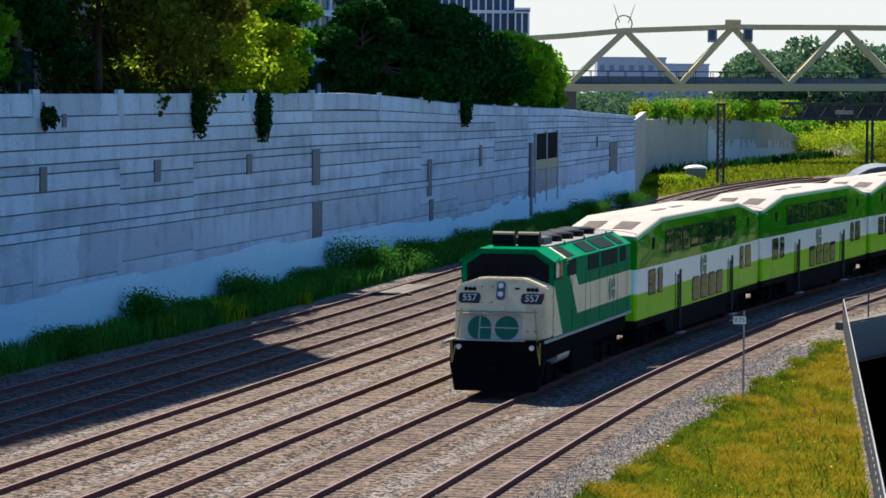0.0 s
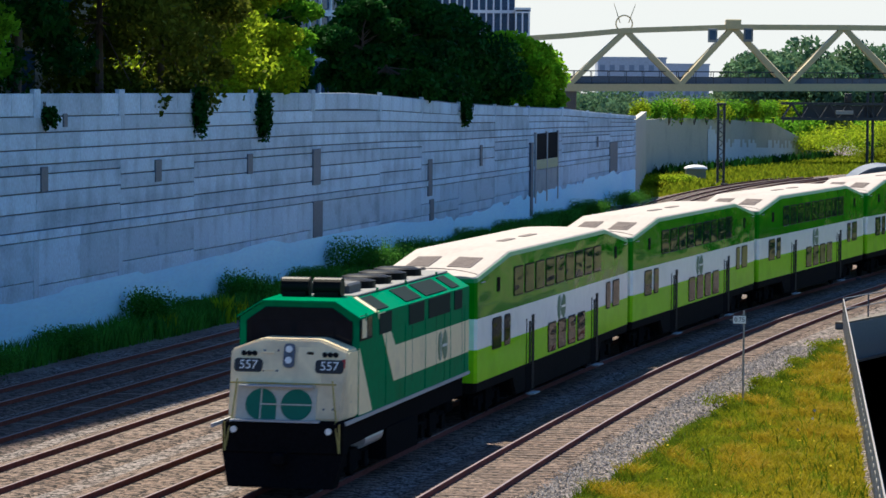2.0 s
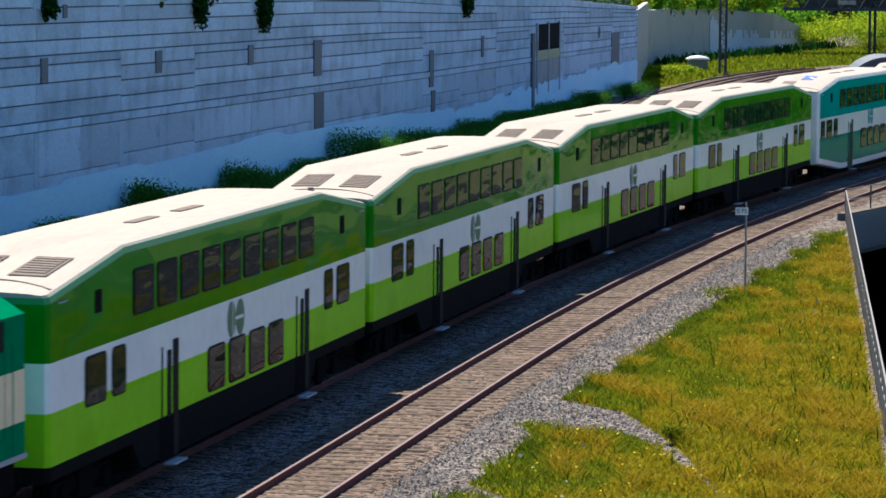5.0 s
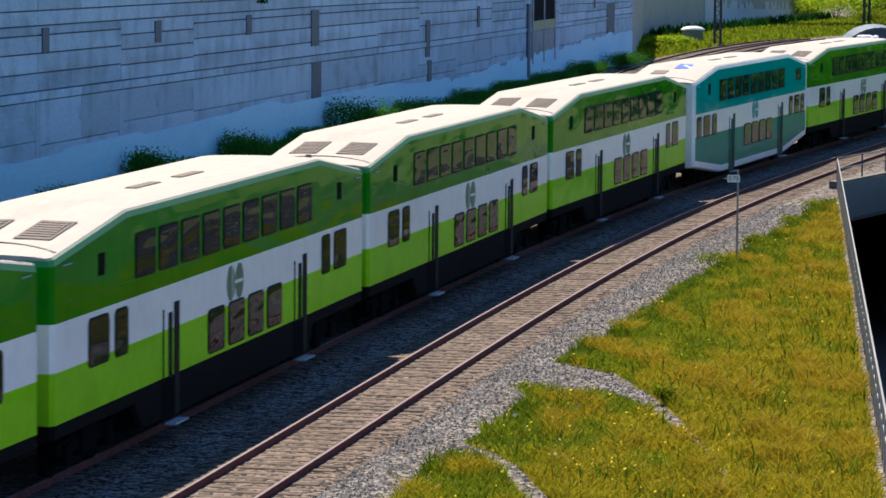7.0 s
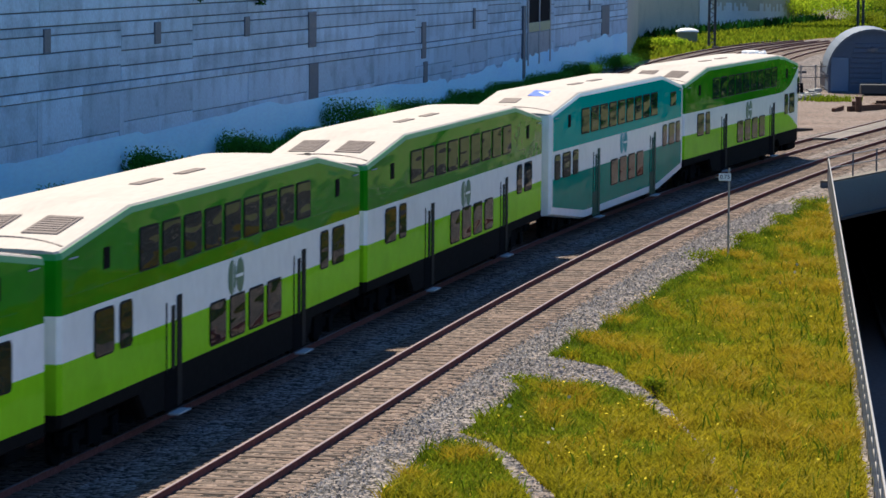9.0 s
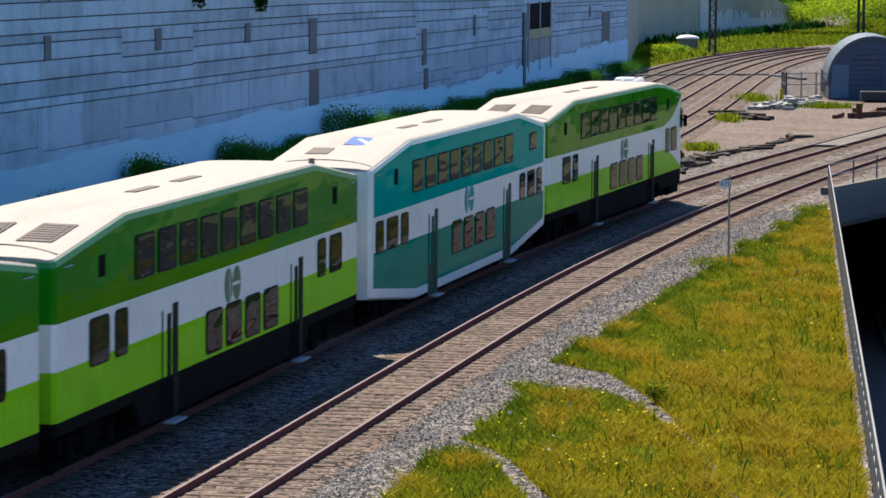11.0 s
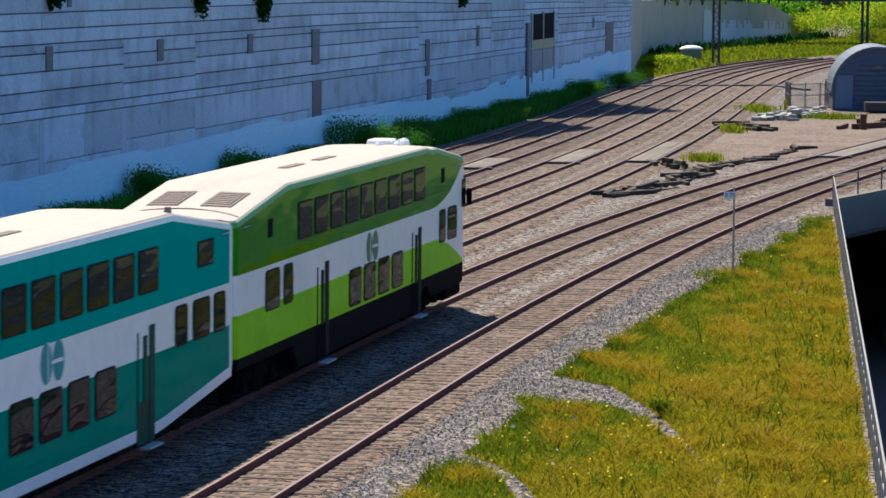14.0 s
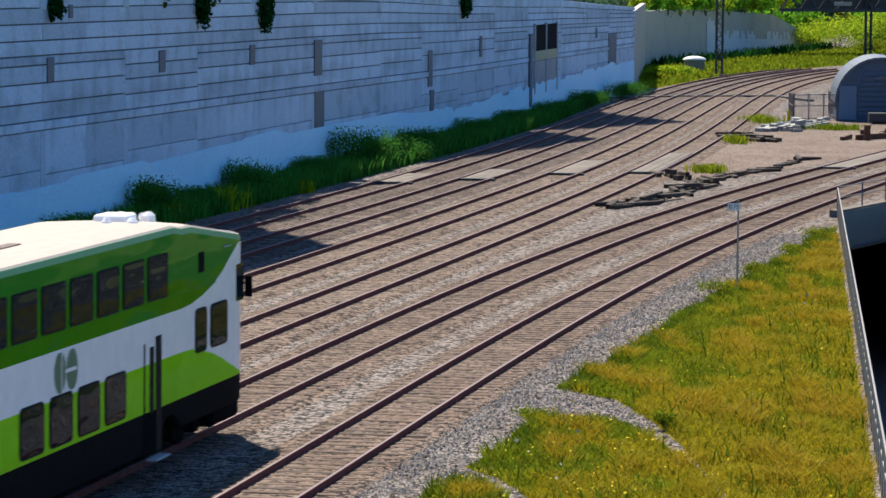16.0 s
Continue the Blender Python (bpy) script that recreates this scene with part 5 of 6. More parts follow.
def wall_foot():
    """Weeds along the foot of the wall, with bushes and a few tufts coloured as if sunlit."""
    poly = [(-17.5, 100), (-15.1, 118.9), (-13.2, 127.5), (-10.8, 136.3), (-8.2, 148.4), (-5.4, 162.4), (0.5, 192), (6.4, 226), (10.5, 256), (14.6, 288),
            (wall_x(286) + 0.2, 286), (wall_x(226) + 0.2, 226), (wall_x(162) + 0.2, 162), (wall_x(100) + 0.2, 100)]
    sheet("verge_soil", ragged(poly, 0.1, 7, 2.0), GROUND + 0.007, M_upper, "shaded soil verge along the wall")
    p = scatter(poly, 110, 101, 0.6)
    blades("wall_weeds", p, GROUND, 0.75, 0.07, M_shade_weeds, 102, 0.35, "dark green shaded weeds along the wall")
    sheet("edge_strip", [(-15.3, 118), (-13.2, 128), (-10.6, 137.4), (-7.9, 150), (-5.0, 164), (-4.5, 164), (-7.4, 149.4), (-10.1, 136.8), (-12.7, 127.5), (-14.8, 117.6)], GROUND + 0.012, M_dirt,
          "pale strip of ballast beside the outer track")
    for y, out, r, h, sd in ((174.5, 1.3, 2.0, 1.9, 1), (153.5, 1.2, 1.5, 1.5, 2), (138.5, 1.2, 1.0, 1.6, 3), (190.0, 1.4, 1.6, 1.3, 4), (166.0, 1.6, 1.6, 1.0, 5), (145.5, 1.4, 1.2, 0.9, 6),
                             (127.0, 1.5, 1.2, 1.0, 7), (207, 1.5, 1.6, 1.1, 8), (181, 1.8, 1.6, 1.2, 9), (220, 1.4, 1.8, 1.0, 10), (236, 1.4, 2.0, 1.1, 11), (118, 1.3, 1.5, 1.0, 12), (250, 1.4, 2.0, 1.2, 13), (268, 1.4, 2.2, 1.3, 14)):
        shrub(wall_x(y) + out, y, GROUND, r, h, M_shade_weeds, 120 + sd, "dark green bush growing at the foot of the wall", 6500)
    # Tufts in a brighter leaf tone, painting sun that doesn't reach them here.
    for x, y, h, sd in ((-11.2, 138.2, 0.7, 1), (-9.3, 145.0, 0.9, 2), (-8.9, 147.0, 0.6, 3), (-6.6, 157.0, 0.5, 4)):
        rr = np.random.RandomState(sd)
        blades("weed_tuft", np.array((x, y)) + rr.normal(size=(140, 2)) * (0.2, 0.35), GROUND, h, 0.07, M_leaf_bright, 160 + sd, 0.3, "yellow-green weed tuft beside the track, sunlight put into its colour", "")


wall_foot()


def far_verge():
    poly = [(15.5, 287), (18.5, 300), (24.0, 320), (30, 340), (39, 362), (52, 390), (75, 425), (75, 470), (46, 434), (38, 415), (30.5, 394), (24, 373), (18.4, 347), (16.2, 300)]
    sheet("far_verge", ragged(poly, 0.15, 8, 3.0), GROUND + 0.009, M_soil, "grassy verge beyond the yard tracks")
    p = scatter(poly, 16, 171, 0.5)
    blades("verge_weeds", p[::2], GROUND, 0.5, 0.18, M_verge, 174, 0.4, "yellow-green weeds on the far verge")
    blades("verge_grass", p[1::2], GROUND, 0.42, 0.16, M_verge, 172, 0.4, "sunlit yellow-green grass on the far verge")
    # Weeds in a dark leaf colour that paints the shade below the wall.
    back = np.array([(20 + 0.33 * (y - 350) + random.uniform(-0.2, 1.2), y) for y in np.random.RandomState(3).uniform(350, 428, 900)])
    blades("hedge_strip", back, GROUND, 1.1, 0.3, M_leaf_dark, 173, 0.3, "weeds along the low wall, with its shade in their dark colour")
    for x, y, r, h, sd, mt in ((19.8, 322, 1.5, 0.95, 1, M_leaf_bright), (21.4, 328, 1.3, 0.85, 2, M_leaf_bright), (18.3, 312, 1.1, 0.7, 3, M_verge), (44, 425, 3.5, 3.0, 4, M_leaf_bright),
                               (48, 436, 4.5, 4.0, 5, M_leaf_bright), (54, 446, 5, 4.6, 6, M_leaf_bright), (50, 415, 3, 1.6, 7, M_verge), (58, 440, 4, 3.5, 8, M_verge), (62, 455, 6, 5, 9, M_leaf_bright)):
        shrub(x, y, GROUND, r, h, mt, 180 + sd, "sunlit bright green bush beyond the tracks", 3600)


far_verge()


def tree(x, y, z, height, spread, crown_low, leaf, seed, label, n=7000, size=0.34):
    """Tapered trunk, limbs, and a crown of leaf clumps with gaps and an uneven outline."""
    rr = np.random.RandomState(seed)
    t = thing("tree", label, "tree", "trees above the wall", at=pose(x, y, z))
    bm = bmesh.new()
    top = Vector((rr.uniform(-0.5, 0.5), rr.uniform(-0.5, 0.5), height * 0.8))
    mid = Vector((top.x * 0.3, top.y * 0.3, height * 0.38))
    tube(bm, (0, 0, -0.3), mid, 0.20, 8, 0.14)
    tube(bm, mid, top, 0.14, 7, 0.04)
    clumps = []
    for i in range(30):
        f = i / 29
        zc = crown_low + (height - crown_low) * rr.uniform(0.02, 0.98)
        u = (zc - crown_low) / (height - crown_low)
        rad = spread * math.sqrt(max(0.08, 1 - (2 * u - 0.85) ** 2 * 0.9)) * rr.uniform(0.45, 1.05)
        a = i * 2.4 + rr.uniform(-0.5, 0.5)
        c = Vector((math.cos(a) * rad, math.sin(a) * rad, zc))
        k = mid.lerp(top, min(1, max(0, (zc - mid.z) / (top.z - mid.z) * 0.7)))
        tube(bm, k, k.lerp(c, 0.9), 0.05, 5, 0.015)
        clumps.append((c, spread * rr.uniform(0.22, 0.42)))
    part("trunk", bm, M_bark, t, "brown trunk and limbs")
    pts = []
    for c, s in clumps:
        m = int(n / 30)
        d = rr.normal(size=(m, 3))
        d /= np.linalg.norm(d, axis=1)[:, None]
        d *= (rr.uniform(0, 1, m) ** 0.45)[:, None] * s * np.array([1.15, 1.15, 0.75])
        pts.append(np.array(c) + d)
    ob = new("crown", leaf_mesh("crown", np.concatenate(pts), size, leaf, seed))
    ob.parent = t
    return t


def terrace_trees():
    """Row of trees on the terrace behind the tall wall, and growth hanging over it."""
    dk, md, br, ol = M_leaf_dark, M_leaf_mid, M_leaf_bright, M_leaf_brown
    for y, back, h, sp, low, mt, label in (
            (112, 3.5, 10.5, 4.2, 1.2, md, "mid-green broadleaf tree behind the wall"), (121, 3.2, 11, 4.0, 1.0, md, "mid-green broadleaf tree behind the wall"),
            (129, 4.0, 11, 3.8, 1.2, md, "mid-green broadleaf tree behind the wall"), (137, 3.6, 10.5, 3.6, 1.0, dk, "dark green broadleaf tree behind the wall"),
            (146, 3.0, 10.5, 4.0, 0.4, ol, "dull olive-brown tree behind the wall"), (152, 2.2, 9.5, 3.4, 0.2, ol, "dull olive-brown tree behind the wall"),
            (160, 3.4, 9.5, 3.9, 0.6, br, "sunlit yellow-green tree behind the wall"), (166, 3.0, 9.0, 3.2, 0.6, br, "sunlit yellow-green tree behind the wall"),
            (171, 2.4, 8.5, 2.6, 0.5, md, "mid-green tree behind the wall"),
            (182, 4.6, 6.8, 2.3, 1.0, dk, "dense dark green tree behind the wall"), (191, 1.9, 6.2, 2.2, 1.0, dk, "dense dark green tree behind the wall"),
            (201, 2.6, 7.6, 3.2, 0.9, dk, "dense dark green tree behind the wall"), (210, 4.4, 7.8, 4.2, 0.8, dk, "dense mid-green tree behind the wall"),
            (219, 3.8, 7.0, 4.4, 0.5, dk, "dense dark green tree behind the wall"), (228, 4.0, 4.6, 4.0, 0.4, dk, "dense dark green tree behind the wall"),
            (243, 3.6, 5.4, 3.2, 1.0, M_leaf_sunlit, "round green tree behind the wall, sunlight put into its leaf colour"), (251, 3.0, 5.0, 2.8, 1.0, M_leaf_sunlit, "round green tree behind the wall, sunlight put into its leaf colour")):
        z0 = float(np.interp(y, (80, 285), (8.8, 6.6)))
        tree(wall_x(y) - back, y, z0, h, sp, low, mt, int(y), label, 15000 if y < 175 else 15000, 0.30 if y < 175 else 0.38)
    for y, z0, z1, w, sd in ((128.7, 7.95, 8.75, 0.55, 1), (160.6, 6.9, 9.2, 1.25, 2), (149.5, 7.3, 9.4, 1.0, 3), (210.0, 6.9, 8.7, 1.7, 4)):
        rr = np.random.RandomState(400 + sd)
        t = thing("hanging_vine", "dark green vine hanging over the wall face", "vine")
        n = int(520 * (z1 - z0) * w) + 200
        u = rr.uniform(0, 1, n) ** 0.9
        strand = rr.randint(0, 4, n)
        low = np.array([0.0, 0.22, 0.35, 0.1])[strand]
        mid = np.array([0.05, -0.28, 0.30, 0.12])[strand] * w
        u = low + (1 - low) * u
        q = np.column_stack([mid * np.sin(np.pi * np.clip(1.15 - u, 0, 1)) + rr.normal(size=n) * w * 0.17 * (0.25 + np.sin(np.pi * np.clip(u, 0.04, 0.96))), rr.uniform(-0.5, 0.0, n), z0 + (z1 - z0) * u])
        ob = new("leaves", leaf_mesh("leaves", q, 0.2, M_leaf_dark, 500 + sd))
        ob.parent = t
        bm = bmesh.new()
        for i in range(3):
            tube(bm, (rr.uniform(-w, w) * 0.2, -0.05, z1 + 0.2), (rr.uniform(-w, w) * 0.3, -0.15, z0 + 0.2), 0.02, 5)
        part("stem", bm, M_bark, t)
        t.matrix_basis = wall_pose(y, 0)


terrace_trees()


# ---- footbridge: cream steel truss far over the yard ----
def footbridge():
    B = thing("truss_bridge", "cream yellow steel truss footbridge high over the tracks", "bridge")
    Y = 404.0

    def bar(name, p, q, w=0.55, h=0.55, material=M_yellow):
        p, q = Vector(p), Vector(q)
        d = q - p
        rot = d.to_track_quat("X", "Z").to_matrix().to_4x4()
        return part(name, boxed(0, d.length, -w / 2, w / 2, -h / 2, h / 2, m=Matrix.Translation(p) @ rot), material, B)
    tops = [(7.2, 14.0), (13.2, 14.45), (20.0, 15.1), (32.4, 15.6), (45.2, 15.65), (58.0, 15.6), (71.0, 15.2), (84, 14.2)]
    lows = [13.4, 26.2, 38.7, 51.6, 64.5, 77.5]
    for (x0, z0), (x1, z1) in zip(tops, tops[1:]):
        bar("top_chord", (x0, Y + 2.2, z0), (x1, Y + 2.2, z1), 0.9, 0.62)
    for s in (0.0, 4.4):
        bar("bottom_chord", (11.0, Y + s, 8.45), (90, Y + s, 9.15), 0.6, 0.85)
        for i, xl in enumerate(lows):
            zl = 8.5 + 0.0085 * (xl - 11) + 0.3
            for top in tops[i + 1:i + 3]:
                if i == 0 and top == tops[1]:
                    continue
                bar("diagonal", (xl, Y + s, zl), (top[0], Y + 2.2, top[1]), 0.50, 0.58)
    part("deck", boxed(4, 95, Y + 0.2, Y + 4.2, 8.75, 9.05), M_darksteel, B, "grey bridge deck")
    for s in (0.35, 4.05):
        bm = bmesh.new()
        box(bm, 4, 95, Y + s - 0.04, Y + s + 0.04, 10.35, 10.47)
        box(bm, 4, 95, Y + s - 0.04, Y + s + 0.04, 9.75, 9.82)
        part("guard_rail", bm, M_darksteel, B)
        bm = bmesh.new()
        for i in range(46):
            box(bm, 4 + 2 * i, 4.08 + 2 * i, Y + s - 0.05, Y + s + 0.05, 9.0, 10.45)
        tagged(part("guard_rail", bm, M_darksteel, B), "thin dark guard rail posts", kind="stuff")
        bm = boxed(4, 95, Y + s - 0.01, Y + s + 0.01, 9.05, 9.75)
        part("guard_panel", bm, M_plate, B, "dark mesh guard panel")
    bm = bmesh.new()
    for i in range(24):
        a, b = 2 * math.pi * i / 24, 2 * math.pi * (i + 1) / 24
        tube(bm, (19.8 + 0.95 * math.cos(a), Y + 2.2, 15.9 + 0.95 * math.sin(a)), (19.8 + 0.95 * math.cos(b), Y + 2.2, 15.9 + 0.95 * math.sin(b)), 0.09, 6)
    for dx in (-1.2, 1.3):
        tube(bm, (19.8 + dx * 0.4, Y + 2.2, 16.0), (19.8 + dx, Y + 2.2, 18.2), 0.07, 6, 0.03)
    part("ring_ornament", bm, M_yellow, B, "cream ring ornament with two spikes")
    part("node_plate", rounded(31.5, 33.3, Y + 1.6, Y + 2.8, 15.3, 16.5, 0.1, 1), M_yellow, B)
    for x, z in ((29.9, 14.6), (34.0, 14.7)):
        part("poster_board", rounded(x - 0.55, x + 0.55, Y + 0.2, Y + 0.3, z - 0.8, z + 0.8, 0.03, 1), M_greyjunk, B, "grey poster board")
        part("poster_field", boxed(x - 0.35, x + 0.35, Y + 0.17, Y + 0.2, z - 0.5, z + 0.6), M_tower_glass, B)
    for x in (13.5, 75.0):
        part("pier", rounded(x - 0.8, x + 0.8, Y - 0.1, Y + 4.5, -0.6, 8.4, 0.1, 1), M_coping, B, "concrete bridge pier")


footbridge()


# ---- signal gantry, masts, lineside cabinet, milepost ----
def gantry():
    G = thing("signal_gantry", "dark steel lattice signal gantry across the tracks", "signal gantry")
    Y = 399.0
    for z in (5.2, 6.9):
        for y in (Y, Y + 1.4):
            part("chord", boxed(37.5, 76, y - 0.12, y + 0.12, z - 0.14, z + 0.14), M_darksteel, G)
    bm = bmesh.new()
    for i in range(18):
        x = 37.6 + i * 2.1
        for y in (Y, Y + 1.4):
            tube(bm, (x, y, 5.2), (x + 1.05, y, 6.9), 0.08, 5)
            tube(bm, (x + 1.05, y, 6.9), (x + 2.1, y, 5.2), 0.08, 5)
    tagged(part("lattice", bm, M_darksteel, G), "dark diagonal lattice bars", kind="stuff")
    part("walkway", boxed(37.5, 76, Y - 0.2, Y + 1.6, 5.02, 5.1), M_darksteel, G)
    part("backing_screen", boxed(40.0, 75, Y + 0.9, Y + 0.98, 5.2, 6.7), M_darksteel, G)
    part("name_plate", rounded(43.6, 45.6, Y - 0.22, Y - 0.14, 5.7, 6.15, 0.02, 1), M_greyjunk, G, "small pale plate")
    for x in (47.6, 75.5):
        for dx in (-0.3, 0.3):
            part("mast", tubed((x + dx, Y + 0.5, -0.4), (x + dx, Y + 0.5, 8.2 if x < 60 else 7.0), 0.16, 8), M_darksteel, G)
    for x in (45.0, 49.5):
        h = part("signal_head", rounded(x - 0.4, x + 0.4, Y - 0.1, Y + 0.3, 7.05, 8.1, 0.1, 2), M_black, G, "black round-ended signal head")
        for z in (7.55,):
            part("lens_hood", tubed((x, Y - 0.1, z), (x, Y - 0.45, z), 0.26, 12), M_black, h)


gantry()


def mast():
    t = thing("lattice_mast", "dark grey twin-leg steel mast beside the yard", "mast", at=pose(24.9, 325, 0))
    for x in (-0.28, 0.28):
        part("leg", boxed(x - 0.11, x + 0.11, -0.1, 0.1, -0.4, 7.4), M_darksteel, t)
    bm = bmesh.new()
    for i in range(9):
        tube(bm, (-0.25, 0, 0.2 + i * 0.8), (0.25, 0, 0.6 + i * 0.8), 0.04, 5)
        tube(bm, (0.25, 0, 0.6 + i * 0.8), (-0.25, 0, 1.0 + i * 0.8), 0.04, 5)
    part("lacing", bm, M_darksteel, t)
    part("foot", rounded(-0.6, 0.6, -0.5, 0.5, -0.3, 0.1, 0.05, 1), M_coping, t)
    part("cap", rounded(-0.45, 0.45, -0.2, 0.2, 7.3, 7.5, 0.03, 1), M_darksteel, t)


mast()


def cabinet():
    t = thing("relay_cabinet", "grey-green relay cabinet with white domed lid", "cabinet", at=pose(23.5, 338, GROUND))
    part("body", rounded(-0.95, 0.95, -0.6, 0.6, 0, 1.25, 0.05, 2), paint("cabinet_green", (0.16, 0.19, 0.15), 0.1), t)
    bm = bmesh.new()
    bmesh.ops.create_uvsphere(bm, u_segments=20, v_segments=10, radius=1.0)
    bmesh.ops.delete(bm, geom=[v for v in bm.verts if v.co.z < -0.05], context="VERTS")
    bm.transform(Matrix.Diagonal((1.15, 0.8, 0.38, 1)))
    lid = part("lid", bm, M_white, t, "white domed lid", True)
    lid.location.z = 1.25


cabinet()


def milepost():
    t = thing("milepost", "slim grey post with white milepost sign", "signpost", at=pose(9.15, 110.6, GROUND))
    part("post", tubed((0, 0, -0.1), (0, 0, 3.0), 0.035, 10, 0.03), M_galv, t, "grey steel post")
    p = part("sign_plate", rounded(-0.34, 0.06, -0.05, -0.035, 2.60, 2.84, 0.01, 1), M_white, t, "white sign plate with black digits")
    d = new("number", lettering("0.75", 0.19, M_black, "number"))
    d.parent = p
    d.matrix_basis = pose(-0.14, -0.056, 2.72, 90, 0, 0)
    part("cross_piece", boxed(-0.45, 0.02, -0.03, -0.015, 2.70, 2.73), M_galv, t)


milepost()


# ---- railings of the cutting ----
def railings():
    R = thing("pipe_railing", "pale steel pipe railing on a concrete coping", "railing", kind="structure")
    a, b = Vector((coping_at(40), 40, 0)), Vector((COP_B.x, COP_B.y, 0))
    d = (b - a).normalized()
    n = Vector((-d.y, d.x, 0))
    bm = bmesh.new()
    v = []
    for p in (a, b):
        for o, z in ((-0.20, -0.3), (0.0, -0.3), (0.0, 0.0), (-0.20, 0.0)):
            v.append(bm.verts.new(p + n * o + Vector((0, 0, z))))
    for f in ((0, 1, 5, 4), (1, 2, 6, 5), (2, 3, 7, 6), (3, 0, 4, 7), (3, 2, 1, 0), (4, 5, 6, 7)):
        bm.faces.new([v[i] for i in f])
    part("coping", bm, M_coping, R, "weathered concrete coping")
    up = Vector((0, 0, 1))
    part("top_rail", tubed(a + up * 1.02, b + up * 1.02, 0.027, 10), M_galv, R, "bright steel top rail")
    part("low_rail", tubed(a + up * 0.55, b + up * 0.55, 0.02, 8), M_galv, R)
    me = shared(("post",), lambda: boxed(-0.03, 0.03, -0.03, 0.03, -0.15, 1.0), M_galv)
    L = (b - a).length
    for i in range(int(L / 1.6)):
        o = new("post", me)
        o.parent = R
        o.location = a + d * (1.6 * i + 0.4)
    # girder of the rail bridge and its railing
    G = thing("bridge_girder", "dark blue-grey steel girder carrying tracks over the cutting", "bridge girder", kind="structure")
    c = Vector((GIRD_C.x, GIRD_C.y, 0))
    e = (c - b).normalized()
    ang = math.degrees(math.atan2(e.y, e.x))
    m = pose(b.x, b.y, 0, 0, 0, ang)
    part("web", boxed(-0.3, (c - b).length + 0.3, -0.25, 0.25, -1.5, 0.02, m=m), paint("girder_paint", (0.10, 0.125, 0.15), 0.15), G)
    part("flange", boxed(-0.3, (c - b).length + 0.3, -0.4, 0.35, -1.6, -1.5, m=m), M_darksteel, G)
    part("deck_slab", boxed(-1, (c - b).length + 1, 0.3, 30, -1.1, -0.22, m=m), M_trench, G)
    part("kerb", boxed(-0.3, (c - b).length + 0.3, -0.2, 0.25, 0.02, 0.10, m=m), M_coping, G)
    H = thing("bridge_railing", "thin grey steel railing along the rail bridge", "railing", kind="structure")
    for z in (1.05, 0.6):
        part("rail", tubed(b + up * z, c + up * z, 0.022, 8), M_galv, H)
    for i in range(7):
        p = b + (c - b) * i / 6 * 0.98
        part("post", tubed(p, p + up * 1.1, 0.035, 8), M_plate, H)


railings()


# ---- arched hut, fenced pen, scrap and timber ----
def hut():
    t = thing("arched_hut", "blue-grey arched metal hut with pale rim", "hut", at=pose(28.8, 234.0, GROUND, 0, 0, -4))
    R, H0 = 2.95, 1.25
    outline = [(-R, 0)] + [(-R * math.cos(a), H0 + R * math.sin(a)) for a in [math.pi * i / 20 for i in range(21)]] + [(R, 0)]
    bm = bmesh.new()
    f0 = [bm.verts.new((x, 0, z)) for x, z in outline]
    f1 = [bm.verts.new((x, 9, z)) for x, z in outline]
    bm.faces.new(f0)
    bm.faces.new(f1[::-1])
    for i in range(len(outline) - 1):
        bm.faces.new((f0[i], f0[i + 1], f1[i + 1], f1[i]))
    part("body", bm, M_hut, t)
    arch = [(-R * math.cos(a), R * math.sin(a)) for a in [math.pi * i / 20 for i in range(21)]]
    sec = [(x, H0 + z) for x, z in arch] + [(x * 1.045, H0 + z * 1.045) for x, z in reversed(arch)]
    bm = bmesh.new()
    r0 = [bm.verts.new((x, -0.3, z)) for x, z in sec]
    r1 = [bm.verts.new((x, 9.1, z)) for x, z in sec]
    for i in range(len(sec)):
        j = (i + 1) % len(sec)
        bm.faces.new((r0[i], r0[j], r1[j], r1[i]))
    for r in (r0, r1):
        for i in range(20):
            bm.faces.new((r[i], r[i + 1], r[40 - i], r[41 - i]))
    part("roof_shell", bm, M_huttrim, t, "pale curved metal roof")
    for i in range(9):
        z = 0.35 + i * 0.34
        w = R * math.sqrt(max(0.05, 1 - max(0, (z - H0) / R) ** 2)) - 0.15
        part("cladding_strip", rounded(-w * 0.55, w, -0.06, 0.0, z, z + 0.28, 0.02, 1), M_hut, t)
    part("side_door", rounded(-R + 0.15, -R + 1.35, -0.08, 0.0, 0.1, 2.4, 0.03, 1), paint("hut_door", (0.12, 0.18, 0.28), 0.1), t, "dark blue door")
    part("door", rounded(0.6, 1.6, -0.09, 0.0, 0.1, 2.2, 0.03, 1), M_hut, t)
    bm = tubed((0.0, -0.1, 3.0), (0.0, -0.35, 2.95), 0.16, 10)
    box(bm, -0.35, 0.35, -0.12, -0.06, 2.85, 3.05)
    part("lamp_bracket", bm, M_huttrim, t)
    c = thing("dark_trough", "long black steel trough in front of the hut", "trough", at=pose(27.6, 230.2, GROUND))
    part("trough", rounded(0, 5.5, 0, 0.9, 0.12, 0.75, 0.04, 1), M_darksteel, c)
    part("skid", boxed(0.3, 5.2, 0.1, 0.8, 0.0, 0.12), M_under_dark, c)


M_under_dark = paint("tar_black", (0.015, 0.015, 0.016), 0.3, 0.8)
hut()


